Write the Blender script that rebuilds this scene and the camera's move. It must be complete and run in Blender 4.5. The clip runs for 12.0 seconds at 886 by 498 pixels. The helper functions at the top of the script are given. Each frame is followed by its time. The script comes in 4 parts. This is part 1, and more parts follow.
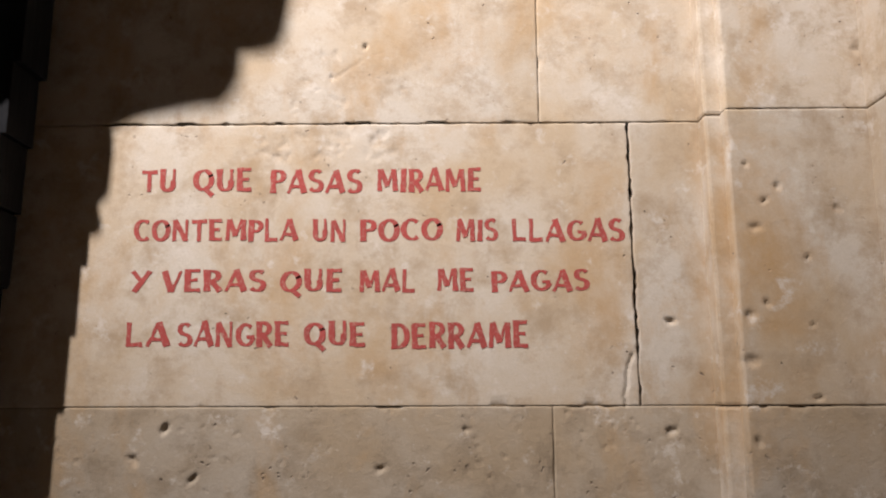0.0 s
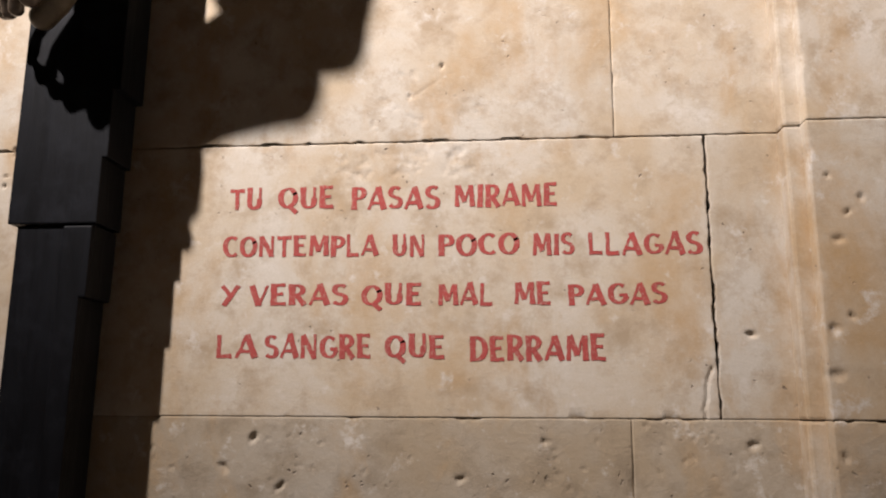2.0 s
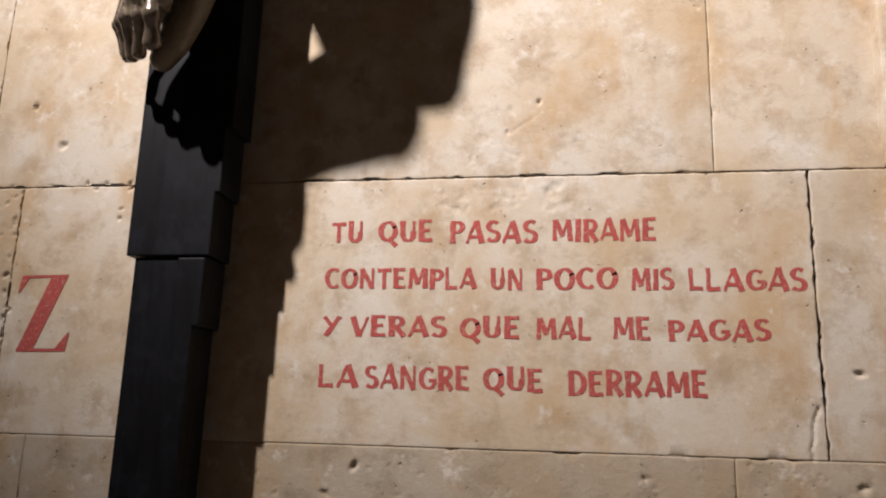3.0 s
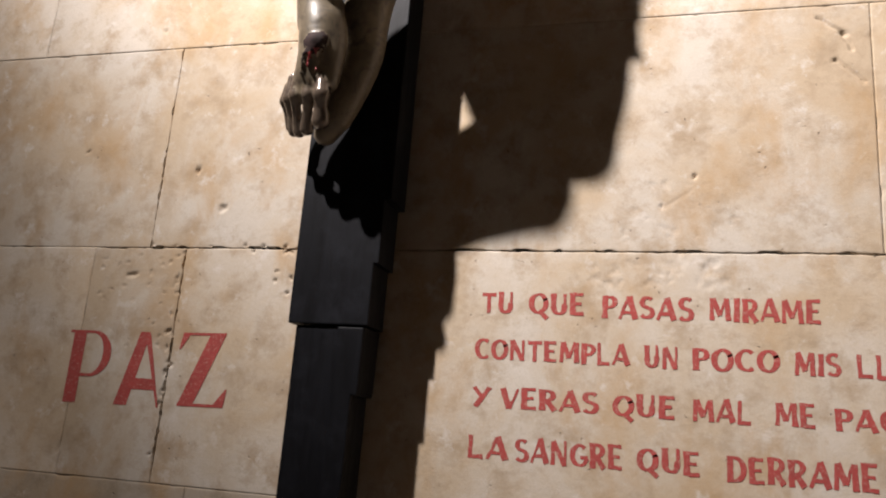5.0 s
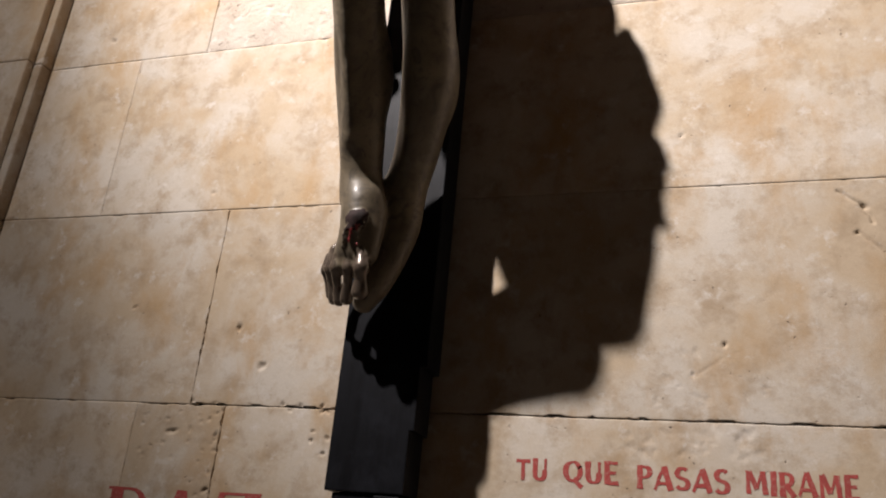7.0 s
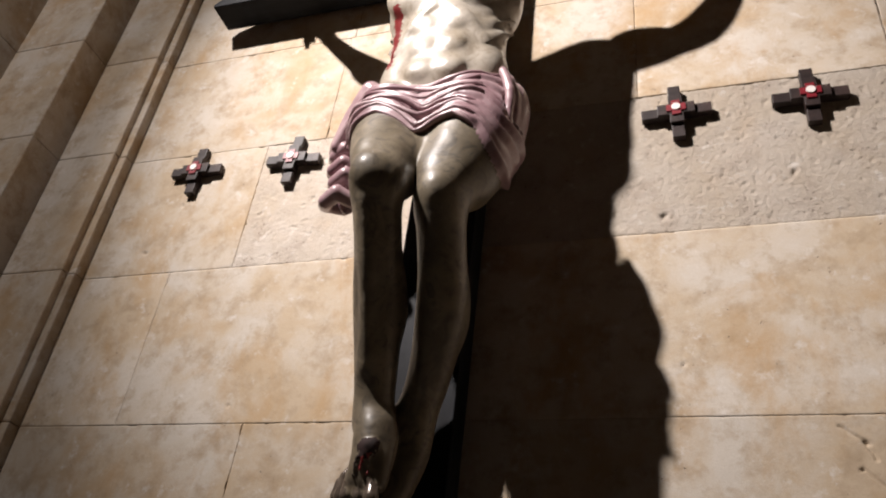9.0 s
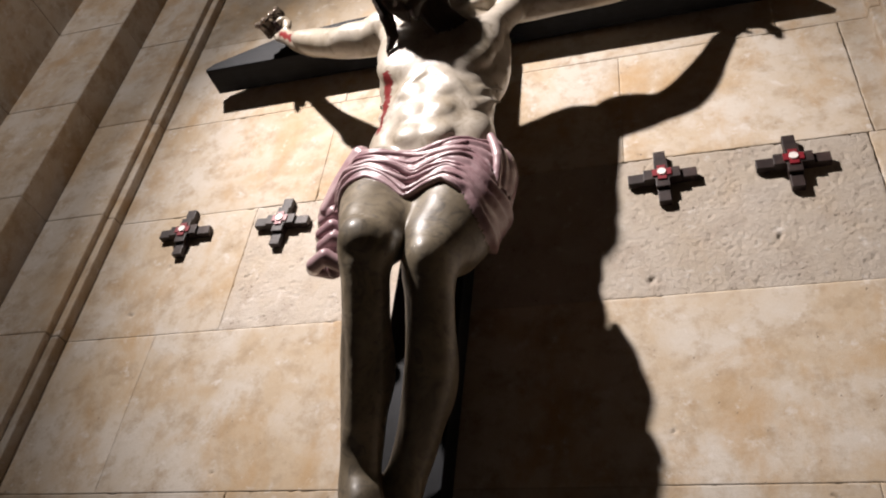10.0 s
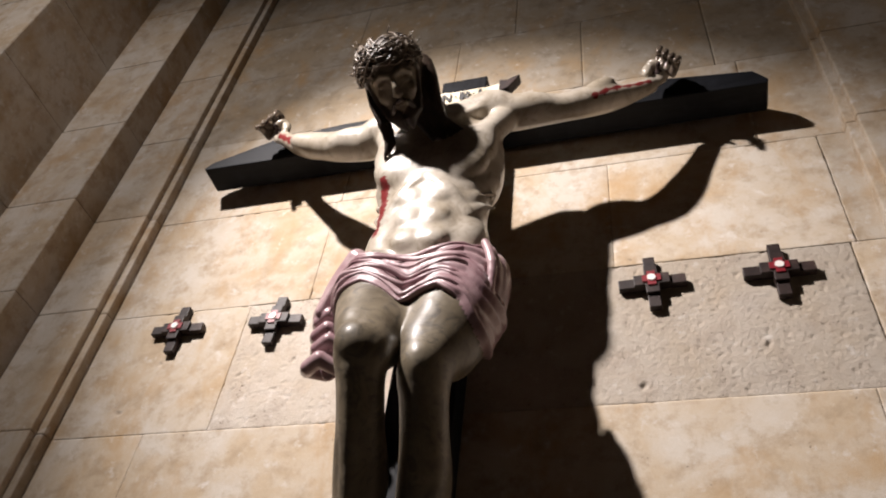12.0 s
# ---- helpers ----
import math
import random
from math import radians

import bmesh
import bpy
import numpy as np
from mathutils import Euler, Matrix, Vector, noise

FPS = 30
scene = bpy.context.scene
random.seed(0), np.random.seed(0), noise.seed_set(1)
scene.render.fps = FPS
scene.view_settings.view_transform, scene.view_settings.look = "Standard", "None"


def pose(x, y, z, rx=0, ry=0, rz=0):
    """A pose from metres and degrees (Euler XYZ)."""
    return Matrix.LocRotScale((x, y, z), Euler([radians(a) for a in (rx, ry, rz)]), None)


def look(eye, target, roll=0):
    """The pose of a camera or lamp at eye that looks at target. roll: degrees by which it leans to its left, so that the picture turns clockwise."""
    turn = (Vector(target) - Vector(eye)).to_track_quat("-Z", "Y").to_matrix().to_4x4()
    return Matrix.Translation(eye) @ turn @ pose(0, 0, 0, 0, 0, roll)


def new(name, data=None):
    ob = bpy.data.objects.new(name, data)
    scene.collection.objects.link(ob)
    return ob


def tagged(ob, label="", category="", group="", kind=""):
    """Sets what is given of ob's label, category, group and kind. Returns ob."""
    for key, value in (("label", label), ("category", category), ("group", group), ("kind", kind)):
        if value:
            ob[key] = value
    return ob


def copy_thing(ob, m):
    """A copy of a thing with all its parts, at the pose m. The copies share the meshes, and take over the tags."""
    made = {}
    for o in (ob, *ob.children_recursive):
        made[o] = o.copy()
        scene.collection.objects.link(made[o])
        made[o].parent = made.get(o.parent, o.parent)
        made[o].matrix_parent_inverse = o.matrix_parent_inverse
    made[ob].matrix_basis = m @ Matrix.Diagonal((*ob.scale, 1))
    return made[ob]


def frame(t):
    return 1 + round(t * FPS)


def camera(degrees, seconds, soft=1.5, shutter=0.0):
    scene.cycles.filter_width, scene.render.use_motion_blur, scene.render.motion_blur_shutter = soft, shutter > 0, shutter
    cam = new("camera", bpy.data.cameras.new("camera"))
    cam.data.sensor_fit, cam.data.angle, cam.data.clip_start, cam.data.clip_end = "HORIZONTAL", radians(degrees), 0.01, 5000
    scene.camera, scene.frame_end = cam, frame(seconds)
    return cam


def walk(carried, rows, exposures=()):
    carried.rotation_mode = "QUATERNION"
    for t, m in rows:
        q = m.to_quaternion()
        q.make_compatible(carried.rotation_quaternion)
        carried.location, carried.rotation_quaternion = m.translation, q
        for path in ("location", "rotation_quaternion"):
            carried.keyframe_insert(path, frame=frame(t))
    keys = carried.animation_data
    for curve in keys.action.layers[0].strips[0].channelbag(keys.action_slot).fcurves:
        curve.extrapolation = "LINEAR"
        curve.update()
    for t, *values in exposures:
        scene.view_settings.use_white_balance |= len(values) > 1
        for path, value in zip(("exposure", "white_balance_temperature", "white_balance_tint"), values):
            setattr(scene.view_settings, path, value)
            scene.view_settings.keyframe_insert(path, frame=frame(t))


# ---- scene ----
cam = camera(58.3, 12.0, soft=2.1)
PATH = [
    (0, (0.585, -1.435, 1.549), (0.568, 0.532, 1.912), -0.2),
    (0.5, (0.585, -1.439, 1.55), (0.564, 0.528, 1.913), -0.2),
    (1, (0.584, -1.447, 1.555), (0.552, 0.52, 1.912), -0.1),
    (1.5, (0.58, -1.458, 1.556), (0.493, 0.507, 1.917), -0.1),
    (2, (0.562, -1.466, 1.551), (0.384, 0.488, 1.939), 0.3),
    (2.5, (0.514, -1.487, 1.584), (0.298, 0.466, 1.956), 0.7),
    (3, (0.494, -1.5, 1.565), (0.165, 0.422, 2.007), 1.7),
    (3.5, (0.466, -1.515, 1.572), (0.044, 0.385, 2.033), 2.9),
    (3.7, (0.45, -1.518, 1.564), (-0.008, 0.37, 2.039), 3.3),
    (5.3, (0.359, -1.582, 1.68), (-0.196, 0.277, 2.165), 4.5),
    (5.5, (0.358, -1.594, 1.691), (-0.217, 0.248, 2.214), 4.7),
    (6, (0.359, -1.622, 1.71), (-0.248, 0.184, 2.318), 5.4),
    (6.5, (0.363, -1.638, 1.727), (-0.232, 0.146, 2.407), 5.4),
    (6.7, (0.363, -1.641, 1.737), (-0.229, 0.136, 2.437), 5.3),
    (8.3, (0.38, -1.726, 1.801), (-0.226, -0.095, 2.786), 6.8),
    (8.5, (0.376, -1.735, 1.794), (-0.223, -0.134, 2.833), 7.1),
    (9, (0.386, -1.761, 1.81), (-0.206, -0.218, 2.936), 7.5),
    (9.5, (0.379, -1.752, 1.814), (-0.189, -0.244, 2.999), 7.4),
    (10, (0.388, -1.769, 1.826), (-0.165, -0.303, 3.07), 7.4),
    (10.5, (0.389, -1.788, 1.831), (-0.135, -0.363, 3.132), 7.2),
    (11, (0.39, -1.798, 1.831), (-0.124, -0.432, 3.199), 7.5),
    (11.5, (0.388, -1.808, 1.833), (-0.116, -0.477, 3.238), 8.1),
    (12, (0.382, -1.817, 1.831), (-0.117, -0.494, 3.246), 8.2),
]
walk(cam, [(t, look(eye, target, roll)) for t, eye, target, roll in PATH],
     exposures=[(0, 0.02), (2.5, -0.02), (3.5, -0.08), (5.5, -0.14), (6.5, -0.50), (8.5, -1.10), (12, -1.19)])

# ---- light: one warm spot lamp high up, and a faint glow of the dim church ----
world = bpy.data.worlds.new("world")
world.use_nodes = True
world.node_tree.nodes["Background"].inputs[0].default_value = (0.5, 0.45, 0.4, 1)
world.node_tree.nodes["Background"].inputs[1].default_value = 0.0
scene.world = world
LAMP = Vector((-1.90, -3.1, 6.1))
for beam, watts, wide, aim in (("lamp_beam", 4600, 42.3, (-0.18, 0, 3.61)), ("lamp_spill", 570, 116, (-1.2, 0, 2.1))):
    spot = bpy.data.lights.new(beam, "SPOT")
    spot.energy, spot.color = watts, (1.0, 0.92, 0.89)
    spot.shadow_soft_size, spot.spot_size, spot.spot_blend = 0.07, radians(wide), 1.0
    new(beam, spot).matrix_world = look(LAMP, aim)


# ---- materials ----
def material(name, rough=0.8, metal=0.0):
    m = bpy.data.materials.new(name)
    m.use_nodes = True
    n = m.node_tree.nodes
    b = n["Principled BSDF"]
    b.inputs["Roughness"].default_value, b.inputs["Metallic"].default_value = rough, metal
    return m, m.node_tree, b


def node(tree, kind, **inputs):
    n = tree.nodes.new(kind)
    for key, value in inputs.items():
        n.inputs[key.replace("_", " ")].default_value = value
    return n


def coords(tree, kind="Object"):
    return tree.nodes.new("ShaderNodeTexCoord").outputs[kind]


def noise_at(tree, vec, scale, detail=6.0, rough=0.6, distortion=0.0):
    n = node(tree, "ShaderNodeTexNoise", Scale=scale, Detail=detail, Roughness=rough, Distortion=distortion)
    tree.links.new(vec, n.inputs["Vector"])
    return n.outputs["Fac"]


def ramp(tree, fac, *stops):
    n = tree.nodes.new("ShaderNodeValToRGB")
    e = n.color_ramp.elements
    while len(e) < len(stops):
        e.new(0.5)
    for i, (at, col) in enumerate(stops):
        e[i].position = at
        e[i].color = (*col, 1) if len(col) == 3 else (col[0], col[0], col[0], 1)
    tree.links.new(fac, n.inputs["Fac"])
    return n.outputs["Color"]


def blend(tree, fac, a, b, how="MIX"):
    n = tree.nodes.new("ShaderNodeMix")
    n.data_type, n.blend_type = "RGBA", how
    for value, i in ((fac, 0), (a, 6), (b, 7)):
        if isinstance(value, (int, float)):
            n.inputs[i].default_value = value
        elif isinstance(value, tuple):
            n.inputs[i].default_value = (*value, 1)
        else:
            tree.links.new(value, n.inputs[i])
    return n.outputs[2]


def bump(tree, bsdf, height, strength, distance):
    n = node(tree, "ShaderNodeBump", Strength=strength, Distance=distance)
    tree.links.new(height, n.inputs["Height"])
    if bsdf.inputs["Normal"].is_linked:
        tree.links.new(bsdf.inputs["Normal"].links[0].from_socket, n.inputs["Normal"])
    tree.links.new(n.outputs["Normal"], bsdf.inputs["Normal"])


def stone_material(name, pale, warm, stain, rust, pitted):
    """Limestone in world coordinates: blotches, streaks, pores, fine grain. Each block is shifted by its own random."""
    m, t, b = material(name, 0.85)
    pos = t.nodes.new("ShaderNodeNewGeometry").outputs["Position"]
    info = t.nodes.new("ShaderNodeObjectInfo").outputs["Random"]
    big = ramp(t, noise_at(t, pos, 3.6, 7, 0.62, 0.4), (0.40, (0,)), (0.60, (1,)))
    mid = ramp(t, noise_at(t, pos, 11.0, 9, 0.7, 0.1), (0.48, (0,)), (0.66, (0.85,)))
    col = blend(t, big, pale, warm)
    col = blend(t, mid, col, stain)
    tall = t.nodes.new("ShaderNodeMapping")
    tall.inputs["Scale"].default_value = (5, 5, 3.2)
    t.links.new(pos, tall.inputs["Vector"])
    ochre = ramp(t, noise_at(t, tall.outputs["Vector"], 1.0, 8, 0.66, 0.3), (0.50, (0,)), (0.74, (rust,)))
    col = blend(t, ochre, col, (0.41, 0.265, 0.13))
    white = ramp(t, noise_at(t, pos, 17.0, 9, 0.7), (0.57, (0,)), (0.68, (0.75,)))
    col = blend(t, white, col, (0.60, 0.555, 0.51))
    shade = t.nodes.new("ShaderNodeMapRange")
    shade.inputs["To Min"].default_value, shade.inputs["To Max"].default_value = 0.88, 1.08
    t.links.new(info, shade.inputs["Value"])
    col = blend(t, 1.0, col, shade.outputs["Result"], "MULTIPLY")
    grain = noise_at(t, pos, 260, 4, 0.7)
    col = blend(t, 0.2, col, ramp(t, grain, (0.3, (0.45, 0.42, 0.38)), (0.7, (1, 1, 1))), "MULTIPLY")
    pores = node(t, "ShaderNodeTexVoronoi", Scale=pitted[0])
    wob = node(t, "ShaderNodeTexNoise", Scale=55.0, Detail=3.0)
    t.links.new(pos, wob.inputs["Vector"])
    shift = t.nodes.new("ShaderNodeVectorMath")
    shift.operation = "MULTIPLY_ADD"
    t.links.new(wob.outputs["Color"], shift.inputs[0])
    shift.inputs[1].default_value = (0.022, 0.022, 0.022)
    t.links.new(pos, shift.inputs[2])
    t.links.new(shift.outputs["Vector"], pores.inputs["Vector"])
    sparse = ramp(t, noise_at(t, pos, 11, 3), (0.5, (0,)), (0.62, (1,)))
    pore = ramp(t, pores.outputs["Distance"], (0.05, (1,)), (pitted[1], (0,)))
    pore = blend(t, 1.0, pore, sparse, "MULTIPLY")
    col = blend(t, pore, col, (0.17, 0.13, 0.10))
    t.links.new(col, b.inputs["Base Color"])
    b.inputs["Specular IOR Level"].default_value = 0.25
    bump(t, b, noise_at(t, pos, 75, 8, 0.72), pitted[2], 0.004)
    bump(t, b, grain, 0.2, 0.0012)
    flip = ramp(t, pore, (0.0, (1,)), (1.0, (0,)))
    bump(t, b, flip, 0.6, 0.004)
    return m


STONE = stone_material("limestone", (0.53, 0.475, 0.41), (0.46, 0.365, 0.26), (0.34, 0.255, 0.17), 0.95, (44, 0.115, 0.3))
WEATHERED_DIM = stone_material("weathered_and_dimmed_limestone", (0.40, 0.345, 0.28), (0.35, 0.275, 0.19), (0.25, 0.195, 0.135), 1.0, (52, 0.20, 0.45))
PATCH = stone_material("rough_plaster", (0.479, 0.424, 0.366), (0.445, 0.380, 0.307), (0.376, 0.319, 0.265), 0.25, (62, 0.25, 1.0))
MORTAR = stone_material("mortar", (0.16, 0.13, 0.10), (0.12, 0.095, 0.07), (0.09, 0.07, 0.05), 0.1, (60, 0.2, 0.7))
PLAIN = stone_material("church_stone", (0.49, 0.455, 0.42), (0.44, 0.40, 0.36), (0.36, 0.325, 0.29), 0.12, (38, 0.15, 0.3))


def wood_material(name, dark, light, rough, axis_scale, gloss=0.3):
    m, t, b = material(name, rough)
    pos = coords(t)
    mp = t.nodes.new("ShaderNodeMapping")
    mp.inputs["Scale"].default_value = axis_scale
    t.links.new(pos, mp.inputs["Vector"])
    g = noise_at(t, mp.outputs["Vector"], 6, 8, 0.65, 0.5)
    wear = ramp(t, noise_at(t, pos, 14, 7, 0.7), (0.5, (0,)), (0.75, (1,)))
    col = blend(t, ramp(t, g, (0.35, (0,)), (0.7, (1,))), dark, light)
    col = blend(t, wear, col, tuple(c * 1.5 for c in light))
    t.links.new(col, b.inputs["Base Color"])
    bump(t, b, g, 0.45, 0.004)
    b.inputs["Specular IOR Level"].default_value = gloss
    return m


BLACK_V = wood_material("black_wood_upright", (0.0035, 0.0035, 0.0045), (0.008, 0.0085, 0.011), 0.5, (6, 6, 0.7), 0.11)
BLACK_H = wood_material("black_wood_beam", (0.004, 0.0042, 0.0055), (0.009, 0.010, 0.013), 0.5, (0.7, 6, 6), 0.13)
DARKWOOD = wood_material("dark_stained_wood", (0.014, 0.008, 0.0075), (0.036, 0.021, 0.018), 0.5, (3, 3, 3))


def plain_material(name, col, var, rough, scale=30, metal=0.0, relief=0.2, coat=0.0):
    m, t, b = material(name, rough, metal)
    pos = coords(t)
    col_out = blend(t, ramp(t, noise_at(t, pos, scale, 6, 0.65), (0.35, (0,)), (0.7, (1,))), col, var)
    t.links.new(col_out, b.inputs["Base Color"])
    bump(t, b, noise_at(t, pos, scale * 4, 5, 0.6), relief, 0.002)
    b.inputs["Coat Weight"].default_value = coat
    return m


RED_PAINT, rt_, rb_ = material("red_paint", 0.8)
rp = rt_.nodes.new("ShaderNodeNewGeometry").outputs["Position"]
rc = blend(rt_, ramp(rt_, noise_at(rt_, rp, 30, 6, 0.65), (0.35, (0,)), (0.7, (1,))), (0.34, 0.058, 0.052), (0.25, 0.050, 0.044))
rc = blend(rt_, ramp(rt_, noise_at(rt_, rp, 140, 7, 0.75), (0.53, (0,)), (0.70, (0.75,))), rc, (0.42, 0.30, 0.24))
rt_.links.new(rc, rb_.inputs["Base Color"])
rb_.inputs["Specular IOR Level"].default_value = 0.2
RED_DISC = plain_material("red_enamel", (0.20, 0.010, 0.018), (0.14, 0.008, 0.014), 0.4, 40)
WHITE_DISC = plain_material("white_enamel", (0.75, 0.70, 0.66), (0.62, 0.55, 0.52), 0.45, 60)
SCROLL = plain_material("painted_scroll", (0.66, 0.60, 0.48), (0.52, 0.44, 0.30), 0.5, 18)
INK = plain_material("black_ink", (0.012, 0.010, 0.010), (0.03, 0.025, 0.02), 0.6)
LAMP_METAL = plain_material("lamp_metal", (0.03, 0.03, 0.03), (0.05, 0.05, 0.05), 0.5, 20)

SKIN, st, sb = material("painted_skin", 0.36)
sp = coords(st)
sc = blend(st, ramp(st, noise_at(st, sp, 7, 6, 0.6, 0.5), (0.38, (0,)), (0.68, (1,))), (0.46, 0.41, 0.345), (0.29, 0.24, 0.175))
sc = blend(st, ramp(st, noise_at(st, sp, 22, 8, 0.7, 1.0), (0.50, (0,)), (0.70, (0.75,))), sc, (0.18, 0.14, 0.095))
st.links.new(sc, sb.inputs["Base Color"])
bump(st, sb, noise_at(st, sp, 60, 5, 0.6), 0.12, 0.002)
bump(st, sb, noise_at(st, sp, 10, 1, 0.4, 0.5), 0.2, 0.015)
sb.inputs["Coat Weight"].default_value, sb.inputs["Coat Roughness"].default_value = 0.35, 0.14
# olive paint of the legs; on the face it stands in for shade
LEGS, lt, lb = material("olive_skin_and_shaded_face", 0.47)
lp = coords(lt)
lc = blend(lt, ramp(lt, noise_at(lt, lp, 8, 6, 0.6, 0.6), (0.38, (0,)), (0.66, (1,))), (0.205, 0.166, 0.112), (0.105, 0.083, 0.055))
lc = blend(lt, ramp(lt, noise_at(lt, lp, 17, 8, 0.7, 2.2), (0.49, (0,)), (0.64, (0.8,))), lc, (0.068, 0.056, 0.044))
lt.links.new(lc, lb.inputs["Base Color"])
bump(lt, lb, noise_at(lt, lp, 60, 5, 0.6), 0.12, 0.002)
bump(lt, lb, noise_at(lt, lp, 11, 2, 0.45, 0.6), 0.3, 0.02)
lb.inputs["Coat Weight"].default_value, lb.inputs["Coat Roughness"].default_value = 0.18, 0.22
BRONZE = plain_material("worn_dark_toes", (0.16, 0.125, 0.095), (0.07, 0.05, 0.038), 0.24, 30, 0.25, 0.3, 0.4)
CLOTH = plain_material("painted_cloth", (0.41, 0.285, 0.295), (0.21, 0.10, 0.12), 0.34, 14, 0.0, 0.2, 0.3)
HAIR = plain_material("painted_hair", (0.018, 0.011, 0.008), (0.04, 0.024, 0.015), 0.4, 40, 0.0, 0.6, 0.3)
THORN = plain_material("thorn_twigs", (0.16, 0.12, 0.085), (0.06, 0.042, 0.03), 0.4, 60, 0.0, 0.3, 0.3)
BLOOD = plain_material("painted_red", (0.20, 0.022, 0.022), (0.12, 0.012, 0.012), 0.4, 40)
WOUND = plain_material("dark_wound", (0.012, 0.005, 0.004), (0.03, 0.008, 0.006), 0.85, 60)


# ---- building helpers ----
def finish(name, bm, mats, parent=None, label="", smooth=False):
    me = bpy.data.meshes.new(name)
    bm.normal_update()
    bm.to_mesh(me)
    bm.free()
    for m in mats if isinstance(mats, (list, tuple)) else [mats]:
        me.materials.append(m)
    if smooth:
        me.shade_smooth()
    ob = new(name, me)
    if parent:
        ob.parent = parent
    if label:
        ob["label"] = label
    return ob


def part(name, bm, mat, parent, label="", smooth=False):
    return finish(name, bm, mat, parent, label, smooth)


def box(bm, x0, x1, y0, y1, z0, z1):
    v = [bm.verts.new((x, y, z)) for x in (x0, x1) for y in (y0, y1) for z in (z0, z1)]
    for f in ((0, 1, 3, 2), (4, 6, 7, 5), (0, 4, 5, 1), (2, 3, 7, 6), (0, 2, 6, 4), (1, 5, 7, 3)):
        bm.faces.new([v[i] for i in f])
    return v


def bevelled(bm, width, segments=2):
    bmesh.ops.recalc_face_normals(bm, faces=bm.faces)
    bmesh.ops.bevel(bm, geom=bm.edges[:], offset=width, segments=segments, affect="EDGES", profile=0.6)


def prism(bm, outline, y0, y1):
    """A prism along y from an outline of (x, z), drawn anticlockwise as seen from -y."""
    a = [bm.verts.new((x, y0, z)) for x, z in outline]
    b = [bm.verts.new((x, y1, z)) for x, z in outline]
    bm.faces.new(a)
    bm.faces.new(b[::-1])
    n = len(a)
    for i in range(n):
        bm.faces.new((a[i], b[i], b[(i + 1) % n], a[(i + 1) % n]))


def tube(bm, pts, radii, sides=8):
    """A round tube through pts; its ends are closed."""
    pts = [Vector(p) for p in pts]
    rings = []
    for i, p in enumerate(pts):
        d = (pts[min(i + 1, len(pts) - 1)] - pts[max(i - 1, 0)]).normalized()
        u = d.orthogonal().normalized()
        if rings:
            u = (last - d * last.dot(d)).normalized()
        last = u
        w = d.cross(u)
        r = float(radii[i])
        rings.append([bm.verts.new(p + r * (math.cos(a) * u + math.sin(a) * w)) for a in (2 * math.pi * k / sides for k in range(sides))])
    for a, b in zip(rings, rings[1:]):
        for k in range(sides):
            bm.faces.new((a[k], a[(k + 1) % sides], b[(k + 1) % sides], b[k]))
    bm.faces.new(rings[0][::-1])
    bm.faces.new(rings[-1])


def value_noise(x, z, scale, seed):
    """Smooth noise in -1..1 on arrays of places in a plane."""
    r = np.random.RandomState(seed)
    table = r.rand(64, 64) * 2 - 1
    u, v = x * scale + 17.3, z * scale + 9.1
    iu, iv = np.floor(u).astype(int), np.floor(v).astype(int)
    fu, fv = u - iu, v - iv
    fu, fv = fu * fu * (3 - 2 * fu), fv * fv * (3 - 2 * fv)
    g = lambda a, b: table[a % 64, b % 64]
    return (g(iu, iv) * (1 - fu) + g(iu + 1, iv) * fu) * (1 - fv) + (g(iu, iv + 1) * (1 - fu) + g(iu + 1, iv + 1) * fu) * fv


def segment_distance(x, z, a, b):
    dx, dz = b[0] - a[0], b[1] - a[1]
    k = np.clip(((x - a[0]) * dx + (z - a[1]) * dz) / (dx * dx + dz * dz), 0, 1)
    return np.hypot(x - a[0] - k * dx, z - a[1] - k * dz)


# ---- the setting: floor, walls, ceiling of the dim church ----
def slab(name, x0, x1, y0, y1, z0, z1, mat, label, category):
    bm = bmesh.new()
    box(bm, x0, x1, y0, y1, z0, z1)
    bmesh.ops.recalc_face_normals(bm, faces=bm.faces)
    return tagged(finish(name, bm, mat), label, category, kind="structure")


slab("floor", -6, 6, -8, 0.5, -0.2, 0.0, PLAIN, "worn grey stone church floor", "floor")
slab("ceiling", -6, 6, -8, 0.5, 8.0, 8.2, PLAIN, "plain stone church ceiling in the dark", "ceiling")
slab("wall_south", -6, 6, -8.2, -8, 0, 8, PLAIN, "plain stone wall across the nave", "wall")
slab("wall_west", -6.2, -6, -8, 0.5, 0, 8, PLAIN, "plain stone side wall", "wall")
slab("wall_east", 6, 6.2, -8, 0.5, 0, 8, PLAIN, "plain stone side wall", "wall")
wall = slab("wall_north", -6, 6, 0.03, 0.5, 0, 8, MORTAR, "wall of large pale limestone blocks with ochre stains", "wall")

